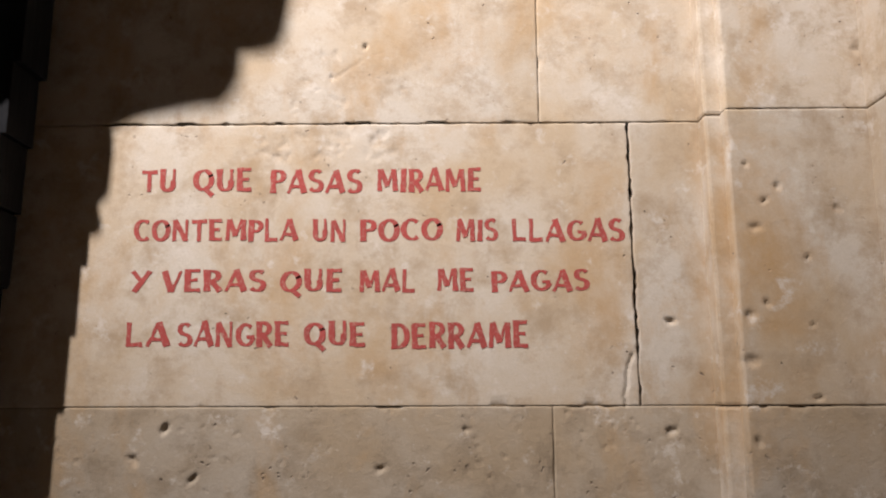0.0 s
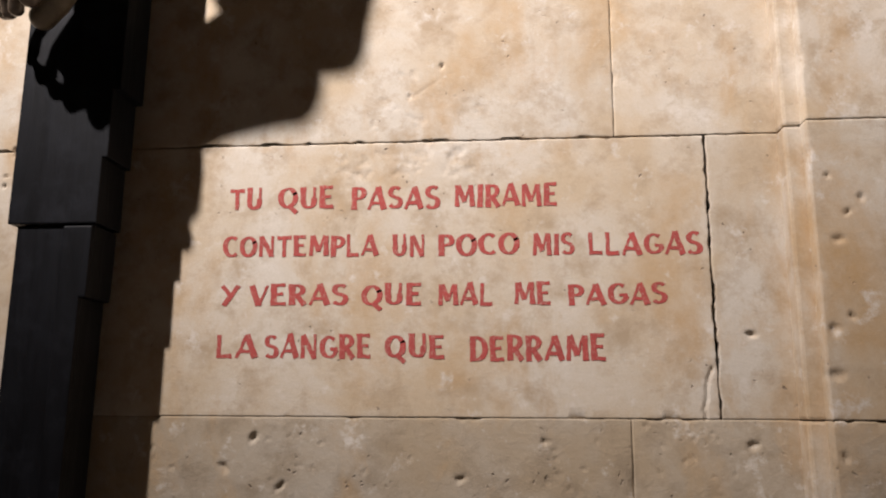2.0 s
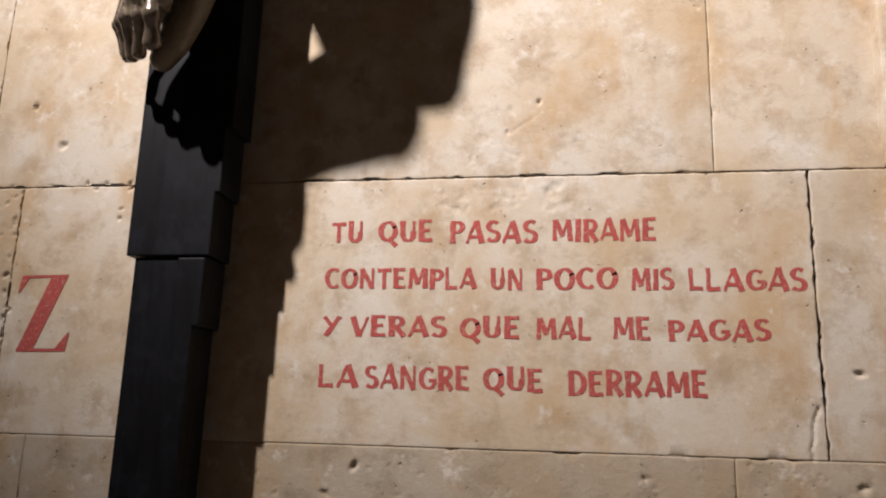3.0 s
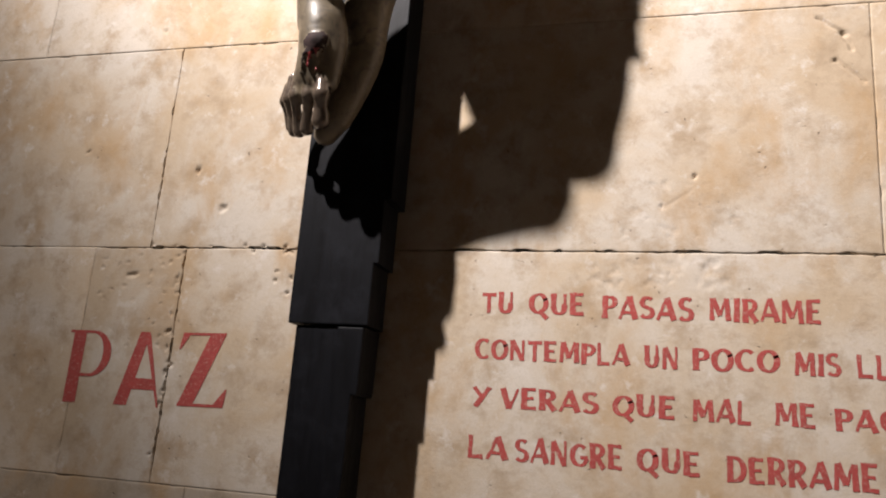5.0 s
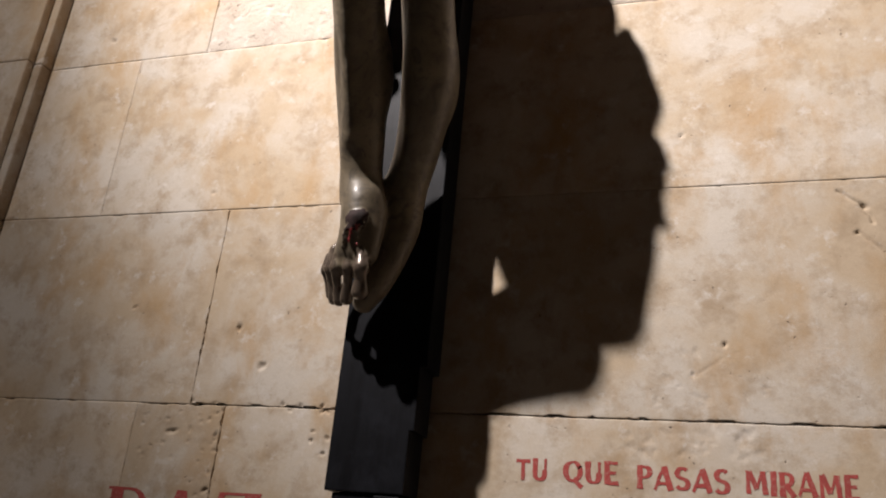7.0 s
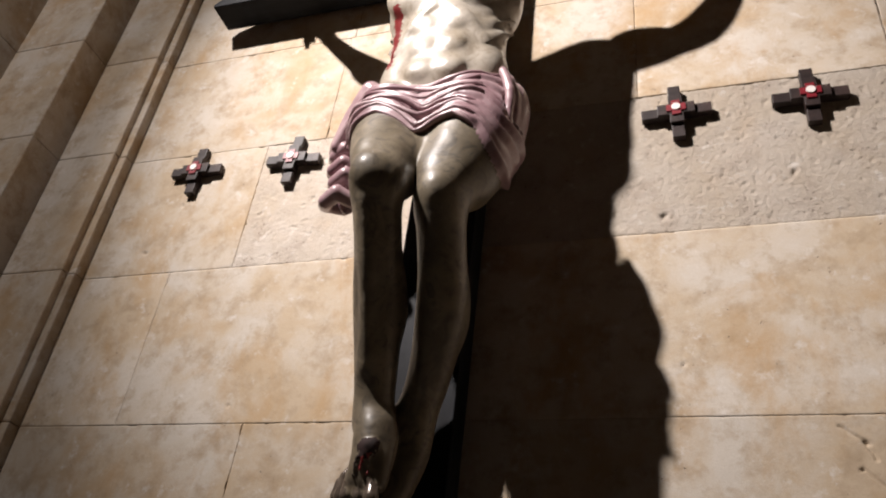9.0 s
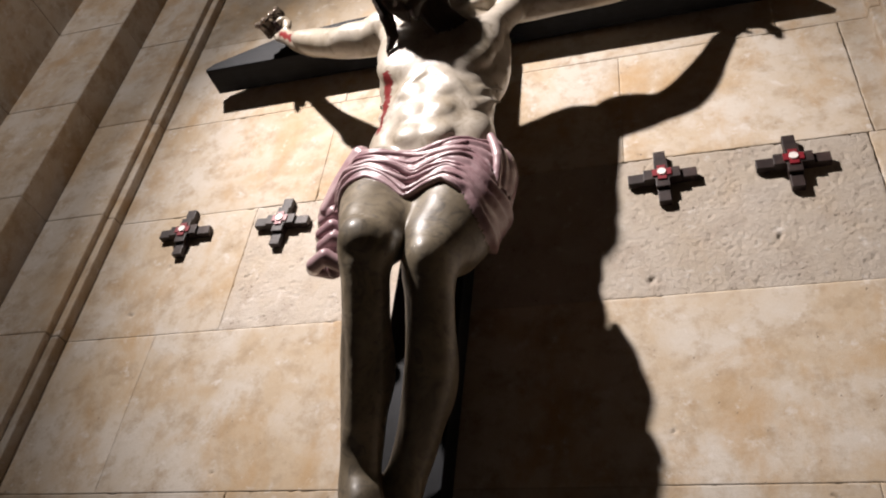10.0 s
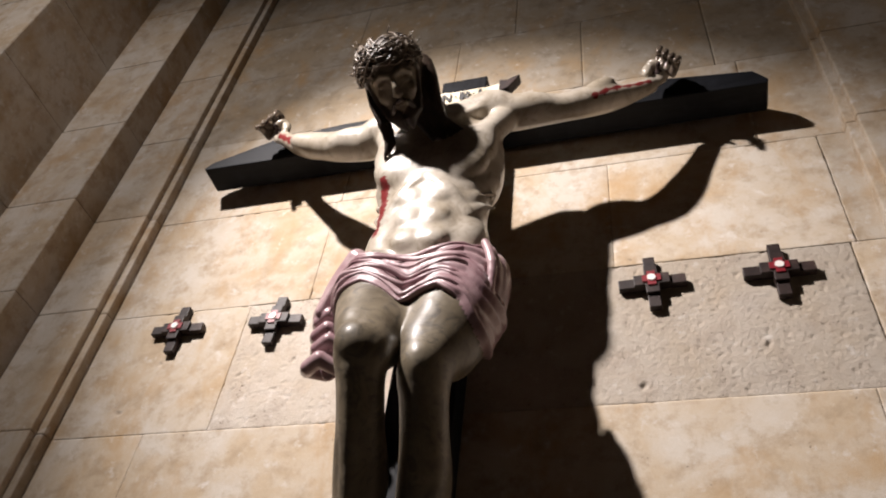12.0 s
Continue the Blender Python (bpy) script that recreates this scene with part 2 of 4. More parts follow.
# dents in the faces of the blocks: x, z, radius, depth
PITS = [(0.424, 2.212, .006, .010), (-0.700, 2.246, .011, .012), (-0.621, 2.152, .013, .008), (0.705, 2.506, .008, .008),
        (-0.858, 2.622, .006, .008), (0.328, 3.145, .016, .012), (0.663, 3.257, .009, .012), (-1.340, 3.176, .012, .009), (0.350, 2.701, .006, .008),
        (0.687, 2.450, .006, .006), (-0.462, 2.004, .005, .010), (-0.465, 1.982, .005, .010), (0.982, 1.68, .010, .010), (0.08, 1.49, .010, .012),
        (0.13, 1.405, .012, .010), (0.46, 1.425, .009, .008), (0.025, 1.44, .012, .008), (0.61, 1.488, .006, .008), (0.975, 1.487, .010, .008),
        (-1.02, 2.30, .008, .006), (-0.83, 1.99, .014, .008), (0.36, 2.15, .005, .006), (-1.26, 3.37, .008, .007),
        (1.112, 1.952, 0.0062, 0.009), (1.142, 1.885, 0.0079, 0.009), (1.167, 1.913, 0.0079, 0.009), (1.124, 1.837, 0.0114, 0.007), (1.268, 1.871, 0.0106, 0.007), (1.103, 1.683, 0.0123, 0.007), (1.097, 1.607, 0.0123, 0.007), (1.131, 1.705, 0.0062, 0.009), (1.207, 1.666, 0.0044, 0.009), (1.101, 1.473, 0.0088, 0.009), (1.334, 2.170, 0.0158, 0.007), (1.206, 1.543, 0.0070, 0.009), (1.208, 1.784, 0.0053, 0.009)]
_scuff = random.Random(4)
PITS += [(_scuff.uniform(.22, .48), _scuff.uniform(1.985, 2.045), _scuff.uniform(.006, .016), .0016) for _ in range(26)]
PITS += [(_scuff.uniform(.28, .50), _scuff.uniform(2.07, 2.20), _scuff.uniform(.005, .012), .0015) for _ in range(16)]
PITS += [(_scuff.uniform(-.92, -.71), _scuff.uniform(1.80, 2.045), _scuff.uniform(.003, .006), .005) for _ in range(30)]
PITS += [(-.703 + _scuff.uniform(-.012, .006), _scuff.uniform(1.55, 2.05), _scuff.uniform(.004, .009), .008) for _ in range(18)]
PITS += [(_scuff.uniform(-.80, -.36), 2.055 + _scuff.uniform(-.006, .008), _scuff.uniform(.004, .008), .008) for _ in range(12)]
PITS += [(-.425, 1.99, .006, .010), (-.43, 1.955, .006, .010)]
PITS += [(_scuff.uniform(-.2, 1.0), _scuff.uniform(1.30, 1.52), _scuff.uniform(.003, .006), .003) for _ in range(60)]
# cracks: pairs of ends
CRACKS = [((0.907, 1.62), (0.893, 1.53), 0.0004, 0.006), ((0.66, 2.545), (0.705, 2.506), 0.0012, 0.006), ((0.705, 2.506), (0.72, 2.47), 0.0012, 0.006),
          ((0.69, 2.45), (0.74, 2.40), 0.001, 0.005), ((0.36, 2.14), (0.42, 2.185), 0.0004, 0.0012)]


def block(x0, x1, z0, z1, y, mat, seed, gaps=(.0012, .0012, .0012, .0012), step=0.006, relief=1.0, name="stone_block"):
    """One block: a fine front face with dents, cracks and broken edges, and sides that run back into the wall. gaps: left, right, below, above."""
    nx, nz = max(4, int((x1 - x0) / step)), max(4, int((z1 - z0) / step))
    gx, gz = np.meshgrid(np.linspace(x0, x1, nx), np.linspace(z0, z1, nz))
    h = 0.0008 * relief * value_noise(gx, gz, 7, seed) + 0.0003 * relief * value_noise(gx, gz, 40, seed + 1)
    if mat is PATCH:
        h += 0.0007 * value_noise(gx, gz, 95, seed + 2) - 0.0042 * np.clip(value_noise(gx, gz, 95, seed + 5) - 0.64, 0, 1) / 0.28
    edge = np.minimum(np.minimum(gx - x0, x1 - gx), np.minimum(gz - z0, z1 - gz))
    wear = np.clip(value_noise(gx, gz, 22, seed + 3) + 0.5 * value_noise(gx, gz, 60, seed + 4) - 0.55, 0, 1.2)
    h -= 0.0003 * np.exp(-edge / 0.003) + 0.008 * wear * np.exp(-edge / (0.002 + 0.005 * wear))
    for px, pz, r, d in PITS:
        if x0 < px < x1 and z0 < pz < z1:
            r, d = r * 0.72, d * 1.5
            ax, az = gx - px + 0.55 * r * value_noise(gx, gz, 70, seed), gz - pz + 0.55 * r * value_noise(gx, gz, 75, seed + 9)
            turn = px * 91 + pz * 57
            u, v = ax * math.cos(turn) + az * math.sin(turn), az * math.cos(turn) - ax * math.sin(turn)
            q = np.hypot(u * 0.75, v * 1.35) / r
            h -= 0.5 * d * np.exp(-q ** 3)
    for a, b, w, d in CRACKS:
        q = segment_distance(gx + 0.003 * value_noise(gx, gz, 60, 5), gz, a, b)
        h -= d * np.exp(-(q / (w + step * 0.4)) ** 2)
    # in the plane the rim is ragged
    left, right, low, top = gaps
    tight = random.Random(seed).choice((.35, .6, 1.0, 1.0))
    low, top = low * tight, top * tight
    rag = lambda a, s: 1 + 0.9 * value_noise(a, a * 0 + s, 30, seed + s) + 0.6 * value_noise(a, a * 0 + s, 110, seed + s)
    gx[:, 0] += left * np.clip(rag(gz[:, 0], 11), .15, 3)
    gx[:, -1] -= right * np.clip(rag(gz[:, -1], 12), .15, 3)
    gz[0, :] += low * np.clip(rag(gx[0, :], 13), .15, 3)
    gz[-1, :] -= top * np.clip(rag(gx[-1, :], 14), .15, 3)
    front = np.stack([gx, y - h, gz], -1).reshape(-1, 3)
    i = np.arange(nx * nz).reshape(nz, nx)
    quads = np.stack([i[:-1, :-1], i[:-1, 1:], i[1:, 1:], i[1:, :-1]], -1).reshape(-1, 4)
    rim = np.concatenate([i[0, :-1], i[:-1, -1], i[-1, :0:-1], i[:0:-1, 0]])
    back = front[rim].copy()
    back[:, 1] = y + 0.05
    j = nx * nz + np.arange(len(rim))
    sides = np.stack([rim, j, np.roll(j, -1), np.roll(rim, -1)], -1)
    me = bpy.data.meshes.new(name)
    me.from_pydata(np.concatenate([front, back]).tolist(), [], np.concatenate([quads, sides]).tolist())
    me.materials.append(mat)
    me.shade_smooth()
    me.update()
    ob = new(name, me)
    ob.parent = wall
    return ob


COURSES = [  # z of the lower bed, then the upright joints across the bay
    (0.0, [-0.9, 0.4]), (0.51, [-0.3, 0.8]), (1.02, [-1.2, -0.612, 0.766]), (1.53, [-0.945, -0.70, 0.921]), (2.055, [-0.795, 0.755]), (2.57, [-1.21, 0.885]),
    (3.09, [-0.984, -0.25, 0.948]), (3.60, [-0.765, 0.272, 0.965]), (4.11, [-0.75, 0.788]), (4.64, [-0.36, 0.2, 0.715]), (5.17, [-0.9, -0.1, 0.73]),
    (5.7, [-0.5, 0.4]), (6.25, [-0.9, 0.1]), (6.8, [-0.4, 0.6]), (7.35, [0.1]), (8.0, [])]
LEFT, RIGHT = -1.553, 1.053
n = 100
for (z0, joints), (z1, _) in zip(COURSES, COURSES[1:]):
    xs = [LEFT - 0.012, *joints, RIGHT + 0.012]
    fine = 0.0036 if 1.0 < z0 < 2.5 else 0.005 if 1.0 < z0 < 3.7 else 0.008 if 1.0 < z0 < 5.2 else 0.04
    for x0, x1 in zip(xs, xs[1:]):
        eroded = x0 == -0.945
        rough = (z0 == 3.09 and x1 < 1.0 and x0 > -1.0) or eroded
        wide_l = 0.0022 if x0 in (0.921, 0.965, 0.948, -0.70) else 0.0004
        wide_r = 0.0019 if x1 in (0.921, 0.965, 0.948) else 0.0026 if x1 in (-0.70, -0.795) else 0.0004
        bed = 0.0026 if z0 == 2.055 and x0 > -1 else 0.0003
        bed_top = 0.0020 if z1 == 2.055 and x0 > -1 else 0.0003
        # course 1.02 is darker stone; in the top three it stands for weaker light
        block(x0, x1, z0, z1, 0.0015 if rough and not eroded else 0.0, STONE if eroded else PATCH if rough else WEATHERED_DIM if z0 in (1.02, 4.64, 5.17, 5.7) else STONE, n, (wide_l, wide_r, bed, bed_top), fine, 0.7 if rough and not eroded else 0.25 if z0 == 1.53 else 0.8)
        n += 10

# the stepped mouldings and pilasters at both sides of the bay, course by course
for side, edge in ((-1, LEFT), (1, RIGHT)):
    for (z0, _), (z1, _) in zip(COURSES, COURSES[1:]):
        for w0, w1, proud in ((0.0, 0.030, 0.041), (0.030, 0.282, 0.069), (0.282, 0.62, 0.21), (0.62, 1.6, 0.65), (1.58, 4.4, 0.0)):
            if side > 0 and proud == 0.069 and 1.0 < z0 < 2.5:
                block(edge + w0, edge + w1 + 0.01, z0, z1, -proud, WEATHERED_DIM if z0 == 1.02 else STONE, n, (.0002, .0002, .0006, .0006), 0.0045, 0.5, "pilaster_block")
                n += 10
                continue
            bm = bmesh.new()
            a, b = sorted((edge + side * w0, edge + side * (w1 + 0.015)))
            box(bm, a, b, -proud, 0.04, z0 + 0.0008, z1 - 0.0008)
            bevelled(bm, 0.006)
            part("moulding_block" if proud < 0.05 else "pilaster_block", bm, STONE, wall)

# ---- the painted words ----
def arc(cx, cz, rx, rz, a0, a1, n=14):
    return [(cx + rx * math.cos(radians(a0 + (a1 - a0) * i / n)), cz + rz * math.sin(radians(a0 + (a1 - a0) * i / n))) for i in range(n + 1)]


GLYPHS = {}  # for each capital: its width and brush strokes, in units of its height


def glyph(sign, width, *brush):
    """A stroke is a straight pull (x0, z0, x1, z1, thickness) or a curve of points, which swells where it runs upright."""
    GLYPHS[sign] = (width, brush)


ROUND = arc(.42, .5, .335, .43, 20, 395, 22)
BOWL = [(.14, .95)] + arc(.30, .72, .27, .23, 90, -90, 12) + [(.14, .49)]
STEM = (.13, -.01, .12, 1.01, .25)
glyph("A", .84, (.04, 0, .42, 1.0, .13), (.42, 1.02, .76, 0, .25), (.19, .29, .64, .29, .15))
glyph("C", .76, arc(.45, .5, .34, .43, 48, 312, 18))
glyph("D", .80, STEM, [(.14, .94)] + arc(.30, .5, .38, .44, 90, -90, 14) + [(.14, .06)])
glyph("E", .66, STEM, (.14, .94, .60, .94, .14), (.14, .51, .52, .51, .13), (.14, .06, .62, .06, .15))
glyph("G", .82, arc(.45, .5, .34, .43, 48, 345, 20), (.48, .42, .84, .42, .13))
glyph("I", .32, (.15, -.01, .16, 1.01, .25))
glyph("L", .64, (.11, 0, .10, 1.02, .17), (.05, .07, .60, .08, .17))
glyph("M", .98, (.10, 0, .13, 1.0, .18), (.16, 1.0, .48, .22, .24), (.48, .22, .76, 1.0, .12), (.80, 1.0, .86, 0, .23))
glyph("N", .80, (.11, 0, .11, 1.0, .18), (.12, .99, .66, .02, .22), (.68, 0, .68, 1.02, .12))
glyph("O", .84, ROUND)
glyph("P", .66, STEM, BOWL)
glyph("Q", .88, ROUND, (.44, .16, .82, -.20, .20))
glyph("R", .72, STEM, BOWL, (.30, .48, .64, .0, .23))
glyph("S", .64, arc(.33, .73, .23, .215, 35, 262, 12) + arc(.31, .27, .255, .225, 82, -150, 12))
glyph("T", .74, (0, .93, .72, .94, .17), (.36, 0, .36, .95, .19))
glyph("U", .78, (.13, 1.01, .14, .34, .25), [(.14, .40)] + arc(.38, .32, .24, .25, 180, 360, 12) + [(.63, .5)], (.64, .40, .64, 1.01, .13))
glyph("V", .80, (.09, 1.0, .40, .0, .25), (.40, .0, .74, 1.0, .12))
glyph("Y", .76, (.06, 1.0, .38, .50, .17), (.70, 1.0, .12, .0, .20))


def letters(body, x0, x1, z0, z1, y, mat, name, parent, seed=0):
    """A word in flat hand-painted capitals; each letter is a part."""
    rng = random.Random(seed)
    tall = z1 - z0
    if "Q" in body:
        z0, tall = z0 + tall * .17, tall * .83
    gap = .10
    unit = (x1 - x0) / (sum(GLYPHS[c][0] for c in body) + gap * (len(body) - 1))
    at = x0
    for c in body:
        width, brush = GLYPHS[c]
        verts, polys = [], []
        lean, lift, high = rng.uniform(-.03, .03), rng.uniform(-.03, .03), rng.uniform(.95, 1.04)
        for k, stroke in enumerate(brush):
            if isinstance(stroke, tuple):
                line = [(stroke[0] + (stroke[2] - stroke[0]) * i / 6, stroke[1] + (stroke[3] - stroke[1]) * i / 6) for i in range(7)]
                thick = [stroke[4] * rng.uniform(.92, 1.08) * (1 + .12 * abs(i - 3) / 3) for i in range(7)]
            else:
                line, thick = stroke, None
            line = np.array(line)
            run = np.gradient(line, axis=0)
            run /= np.maximum(np.linalg.norm(run, axis=1, keepdims=True), 1e-6)
            half = .5 * (np.array(thick) if thick else .12 + .13 * np.abs(run[:, 1]) ** 1.4)
            side = np.stack([-run[:, 1], run[:, 0]], -1) * half[:, None]
            base = len(verts)
            for q in np.stack([line + side, line - side], 1).reshape(-1, 2):
                gx, gz = at + unit * (q[0] + lean * q[1]), z0 + tall * (q[1] * high + lift)
                wob = .0009 * value_noise(np.array([gx]), np.array([gz]), 130, seed + k)[0]
                verts.append((gx + wob, y - .0001 * k, gz - wob))
            polys += [(base + 2 * i, base + 2 * i + 1, base + 2 * i + 3, base + 2 * i + 2) for i in range(len(line) - 1)]
        me = bpy.data.meshes.new(name)
        me.from_pydata(verts, [], polys)
        me.materials.append(mat)
        new(name, me).parent = parent
        at += unit * (width + gap)


verse = tagged(new("painted_verse"), "four lines of red hand-painted capitals on the stone wall", "inscription")
WORDS = [("TU", 0.009, 0.074, 1.925, 1.968), ("QUE", 0.107, 0.217, 1.916, 1.968), ("PASAS", 0.250, 0.421, 1.922, 1.966),
         ("MIRAME", 0.451, 0.645, 1.923, 1.966), ("CONTEMPLA", 0.001, 0.305, 1.831, 1.872), ("UN", 0.332, 0.394, 1.829, 1.871),
         ("POCO", 0.420, 0.571, 1.829, 1.871), ("MIS", 0.597, 0.673, 1.828, 1.869), ("LLAGAS", 0.700, 0.905, 1.827, 1.869),
         ("Y", 0.002, 0.040, 1.738, 1.778), ("VERAS", 0.058, 0.248, 1.737, 1.777), ("QUE", 0.275, 0.389, 1.727, 1.777),
         ("MAL", 0.420, 0.522, 1.735, 1.776), ("ME", 0.562, 0.629, 1.735, 1.776), ("PAGAS", 0.661, 0.838, 1.735, 1.775),
         ("LA", -0.001, 0.079, 1.638, 1.683), ("SANGRE", 0.093, 0.296, 1.637, 1.681), ("QUE", 0.322, 0.434, 1.629, 1.680),
         ("DERRAME", 0.479, 0.726, 1.633, 1.679)]
for k, (w, x0, x1, z0, z1) in enumerate(WORDS):
    letters(w, x0, x1, z0, z1, -0.0006, RED_PAINT, "painted_letter", verse, seed=300 + k)

paz = tagged(new("painted_peace_word"), "large red painted capitals PAZ with thick and thin strokes", "inscription")


def strokes(name, polys, parent):
    bm = bmesh.new()
    for k, poly in enumerate(polys):
        bm.faces.new([bm.verts.new((x, -0.0006 - 0.0001 * k, z)) for x, z in poly])
    bmesh.ops.recalc_face_normals(bm, faces=bm.faces)
    part(name, bm, RED_PAINT, parent)


strokes("letter_p", [[(-.962, 1.689), (-.928, 1.689), (-.928, 1.850), (-.962, 1.852)], [(-.972, 1.855), (-.905, 1.855), (-.905, 1.849), (-.972, 1.849)],
                     arc(-.905, 1.802, .052, .053, 90, -90) + arc(-.905, 1.802, .030, .046, -90, 90),
                     [(-.930, 1.756), (-.905, 1.756), (-.905, 1.749), (-.930, 1.749)]], paz)
strokes("letter_a", [[(-.826, 1.691), (-.792, 1.691), (-.757, 1.856), (-.783, 1.857)], [(-.770, 1.852), (-.757, 1.856), (-.709, 1.690), (-.714, 1.690)],
                     [(-.801, 1.752), (-.729, 1.752), (-.722, 1.727), (-.806, 1.727)]], paz)
strokes("letter_z", [[(-.672, 1.859), (-.563, 1.861), (-.565, 1.855), (-.672, 1.853)], [(-.603, 1.856), (-.563, 1.860), (-.625, 1.701), (-.663, 1.699)],
                     [(-.663, 1.704), (-.549, 1.705), (-.550, 1.699), (-.663, 1.697)], [(-.672, 1.853), (-.655, 1.853), (-.673, 1.822), (-.678, 1.822)],
                     [(-.575, 1.704), (-.549, 1.704), (-.545, 1.738), (-.549, 1.738)]], paz)


# ---- the large black cross ----
cross = tagged(new("wooden_cross"), "large black-painted wooden cross mounted close to the stone wall", "cross")
bm = bmesh.new()
prism(bm, [(-.345, 1.868), (-.178, 1.868), (-.178, 1.99), (-.168, 1.99), (-.168, 2.12), (-.154, 2.12), (-.152, 4.25), (-.345, 4.25)], -.15, -.06)
bmesh.ops.recalc_face_normals(bm, faces=bm.faces)
bevelled(bm, 0.0025)
part("upright", bm, BLACK_V, cross)
bm = bmesh.new()
prism(bm, [(-.330, 0.25), (-.208, 0.25), (-.198, 1.74), (-.186, 1.74), (-.184, 1.866), (-.330, 1.866)], -.143, -.06)
bevelled(bm, 0.004)
part("lower_upright", bm, BLACK_V, cross)
bm = bmesh.new()
prism(bm, [(-.240, 0.25), (-.206, 0.25), (-.199, 1.735), (-.187, 1.735), (-.186, 1.864), (-.240, 1.864)], -.148, -.062)
bevelled(bm, 0.003)
part("side_strip", bm, BLACK_V, cross)
bm = bmesh.new()
prism(bm, [(-1.325, 4.25), (-.345, 4.25), (-.345, 4.428), (-.75, 4.42), (-1.05, 4.385), (-1.30, 4.29), (-1.328, 4.262)], -.15, -.03)
bevelled(bm, 0.006)
part("crossbeam", bm, BLACK_H, cross)
bm = bmesh.new()
prism(bm, [(-.345, 4.252), (.835, 4.252), (.842, 4.275), (.80, 4.335), (.5, 4.375), (-.125, 4.40), (-.345, 4.426)], -.149, -.03)
bevelled(bm, 0.006)
part("crossbeam", bm, BLACK_H, cross)
bm = bmesh.new()
prism(bm, [(-.350, 4.43), (-.165, 4.41), (-.165, 4.60), (-.350, 4.60)], -.148, -.03)
bevelled(bm, 0.004)
part("upright_head", bm, BLACK_V, cross)


# ---- the carved figure on the cross: one plain mesh ----
def V3(p):
    return np.array(p, float)


BONES = []  # kind, a, b, radius a, radius b, blend width, material


def cone(a, b, ra, rb, mat=0, k=0.03):
    BONES.append(("cone", V3(a), V3(b), ra, rb, k, mat))


def ball(c, radii, mat=0, k=0.03, turn=(0, 0, 0)):
    m = np.array(Euler([radians(v) for v in turn]).to_matrix())
    BONES.append(("ball", V3(c), m, V3(radii), 0, k, mat))


def limb(points, mat=0, k=0.03):
    """A limb through points with radii, rounded off between them, as one solid."""
    p = np.array([[*a, r] for a, r in points], float)
    q = np.vstack([2 * p[0] - p[1], p, 2 * p[-1] - p[-2]])
    fine = []
    for a, b, c, d in zip(q, q[1:], q[2:], q[3:]):
        n = max(1, min(5, int(np.linalg.norm(c[:3] - b[:3]) / 0.03)))
        for u in (s / n for s in range(n)):
            fine.append(0.5 * (2 * b + (c - a) * u + (2 * a - 5 * b + 4 * c - d) * u * u + (3 * b - a - 3 * c + d) * u ** 3))
    fine.append(p[-1])
    BONES.append(("limb", np.array(fine), None, None, 0, k, mat))


def bone_distance(bone, p):
    kind, a, b, ra, rb = bone[:5]
    if kind == "limb":
        best = np.full(len(p), 9.0)
        for s, e in zip(a, a[1:]):
            reach = max(s[3], e[3]) + 0.06
            i = np.flatnonzero(((p > np.minimum(s, e)[:3] - reach) & (p < np.maximum(s, e)[:3] + reach)).all(1))
            d = e[:3] - s[:3]
            t = np.clip((p[i] - s[:3]) @ d / (d @ d), 0, 1)
            best[i] = np.minimum(best[i], np.linalg.norm(p[i] - s[:3] - t[:, None] * d, axis=1) - (s[3] + (e[3] - s[3]) * t))
        return best
    if kind == "cone":
        d = b - a
        t = np.clip((p - a) @ d / (d @ d), 0, 1)
        return np.linalg.norm(p - a - t[:, None] * d, axis=1) - (ra + (rb - ra) * t)
    q = (p - a) @ b
    n1, n2 = np.linalg.norm(q / ra, axis=1), np.linalg.norm(q / ra ** 2, axis=1)
    return n1 * (n1 - 1) / np.maximum(n2, 1e-6)


def body_distance(p):
    """The smooth union of all the bones; each is worked out only near itself."""
    total, nearest, best = np.full(len(p), 0.1), np.zeros(len(p), int), np.full(len(p), 0.1)
    for bone in BONES:
        kind, a, b, ra, rb, k, mat = bone
        reach = (max(ra, rb) if kind == "cone" else a[:, 3].max() if kind == "limb" else ra.max()) + k + 0.02
        lo, hi = (np.minimum(a, b), np.maximum(a, b)) if kind == "cone" else (a[:, :3].min(0), a[:, :3].max(0)) if kind == "limb" else (a, a)
        i = np.flatnonzero(((p > lo - reach) & (p < hi + reach)).all(1))
        if not len(i):
            continue
        d = bone_distance(bone, p[i])
        h = np.clip(0.5 + 0.5 * (total[i] - d) / k, 0, 1)
        total[i] = total[i] * (1 - h) + d * h - k * h * (1 - h)
        closer = d < best[i]
        nearest[i[closer]], best[i[closer]] = mat, d[closer]
    return total, nearest


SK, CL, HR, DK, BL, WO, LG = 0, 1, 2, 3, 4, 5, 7
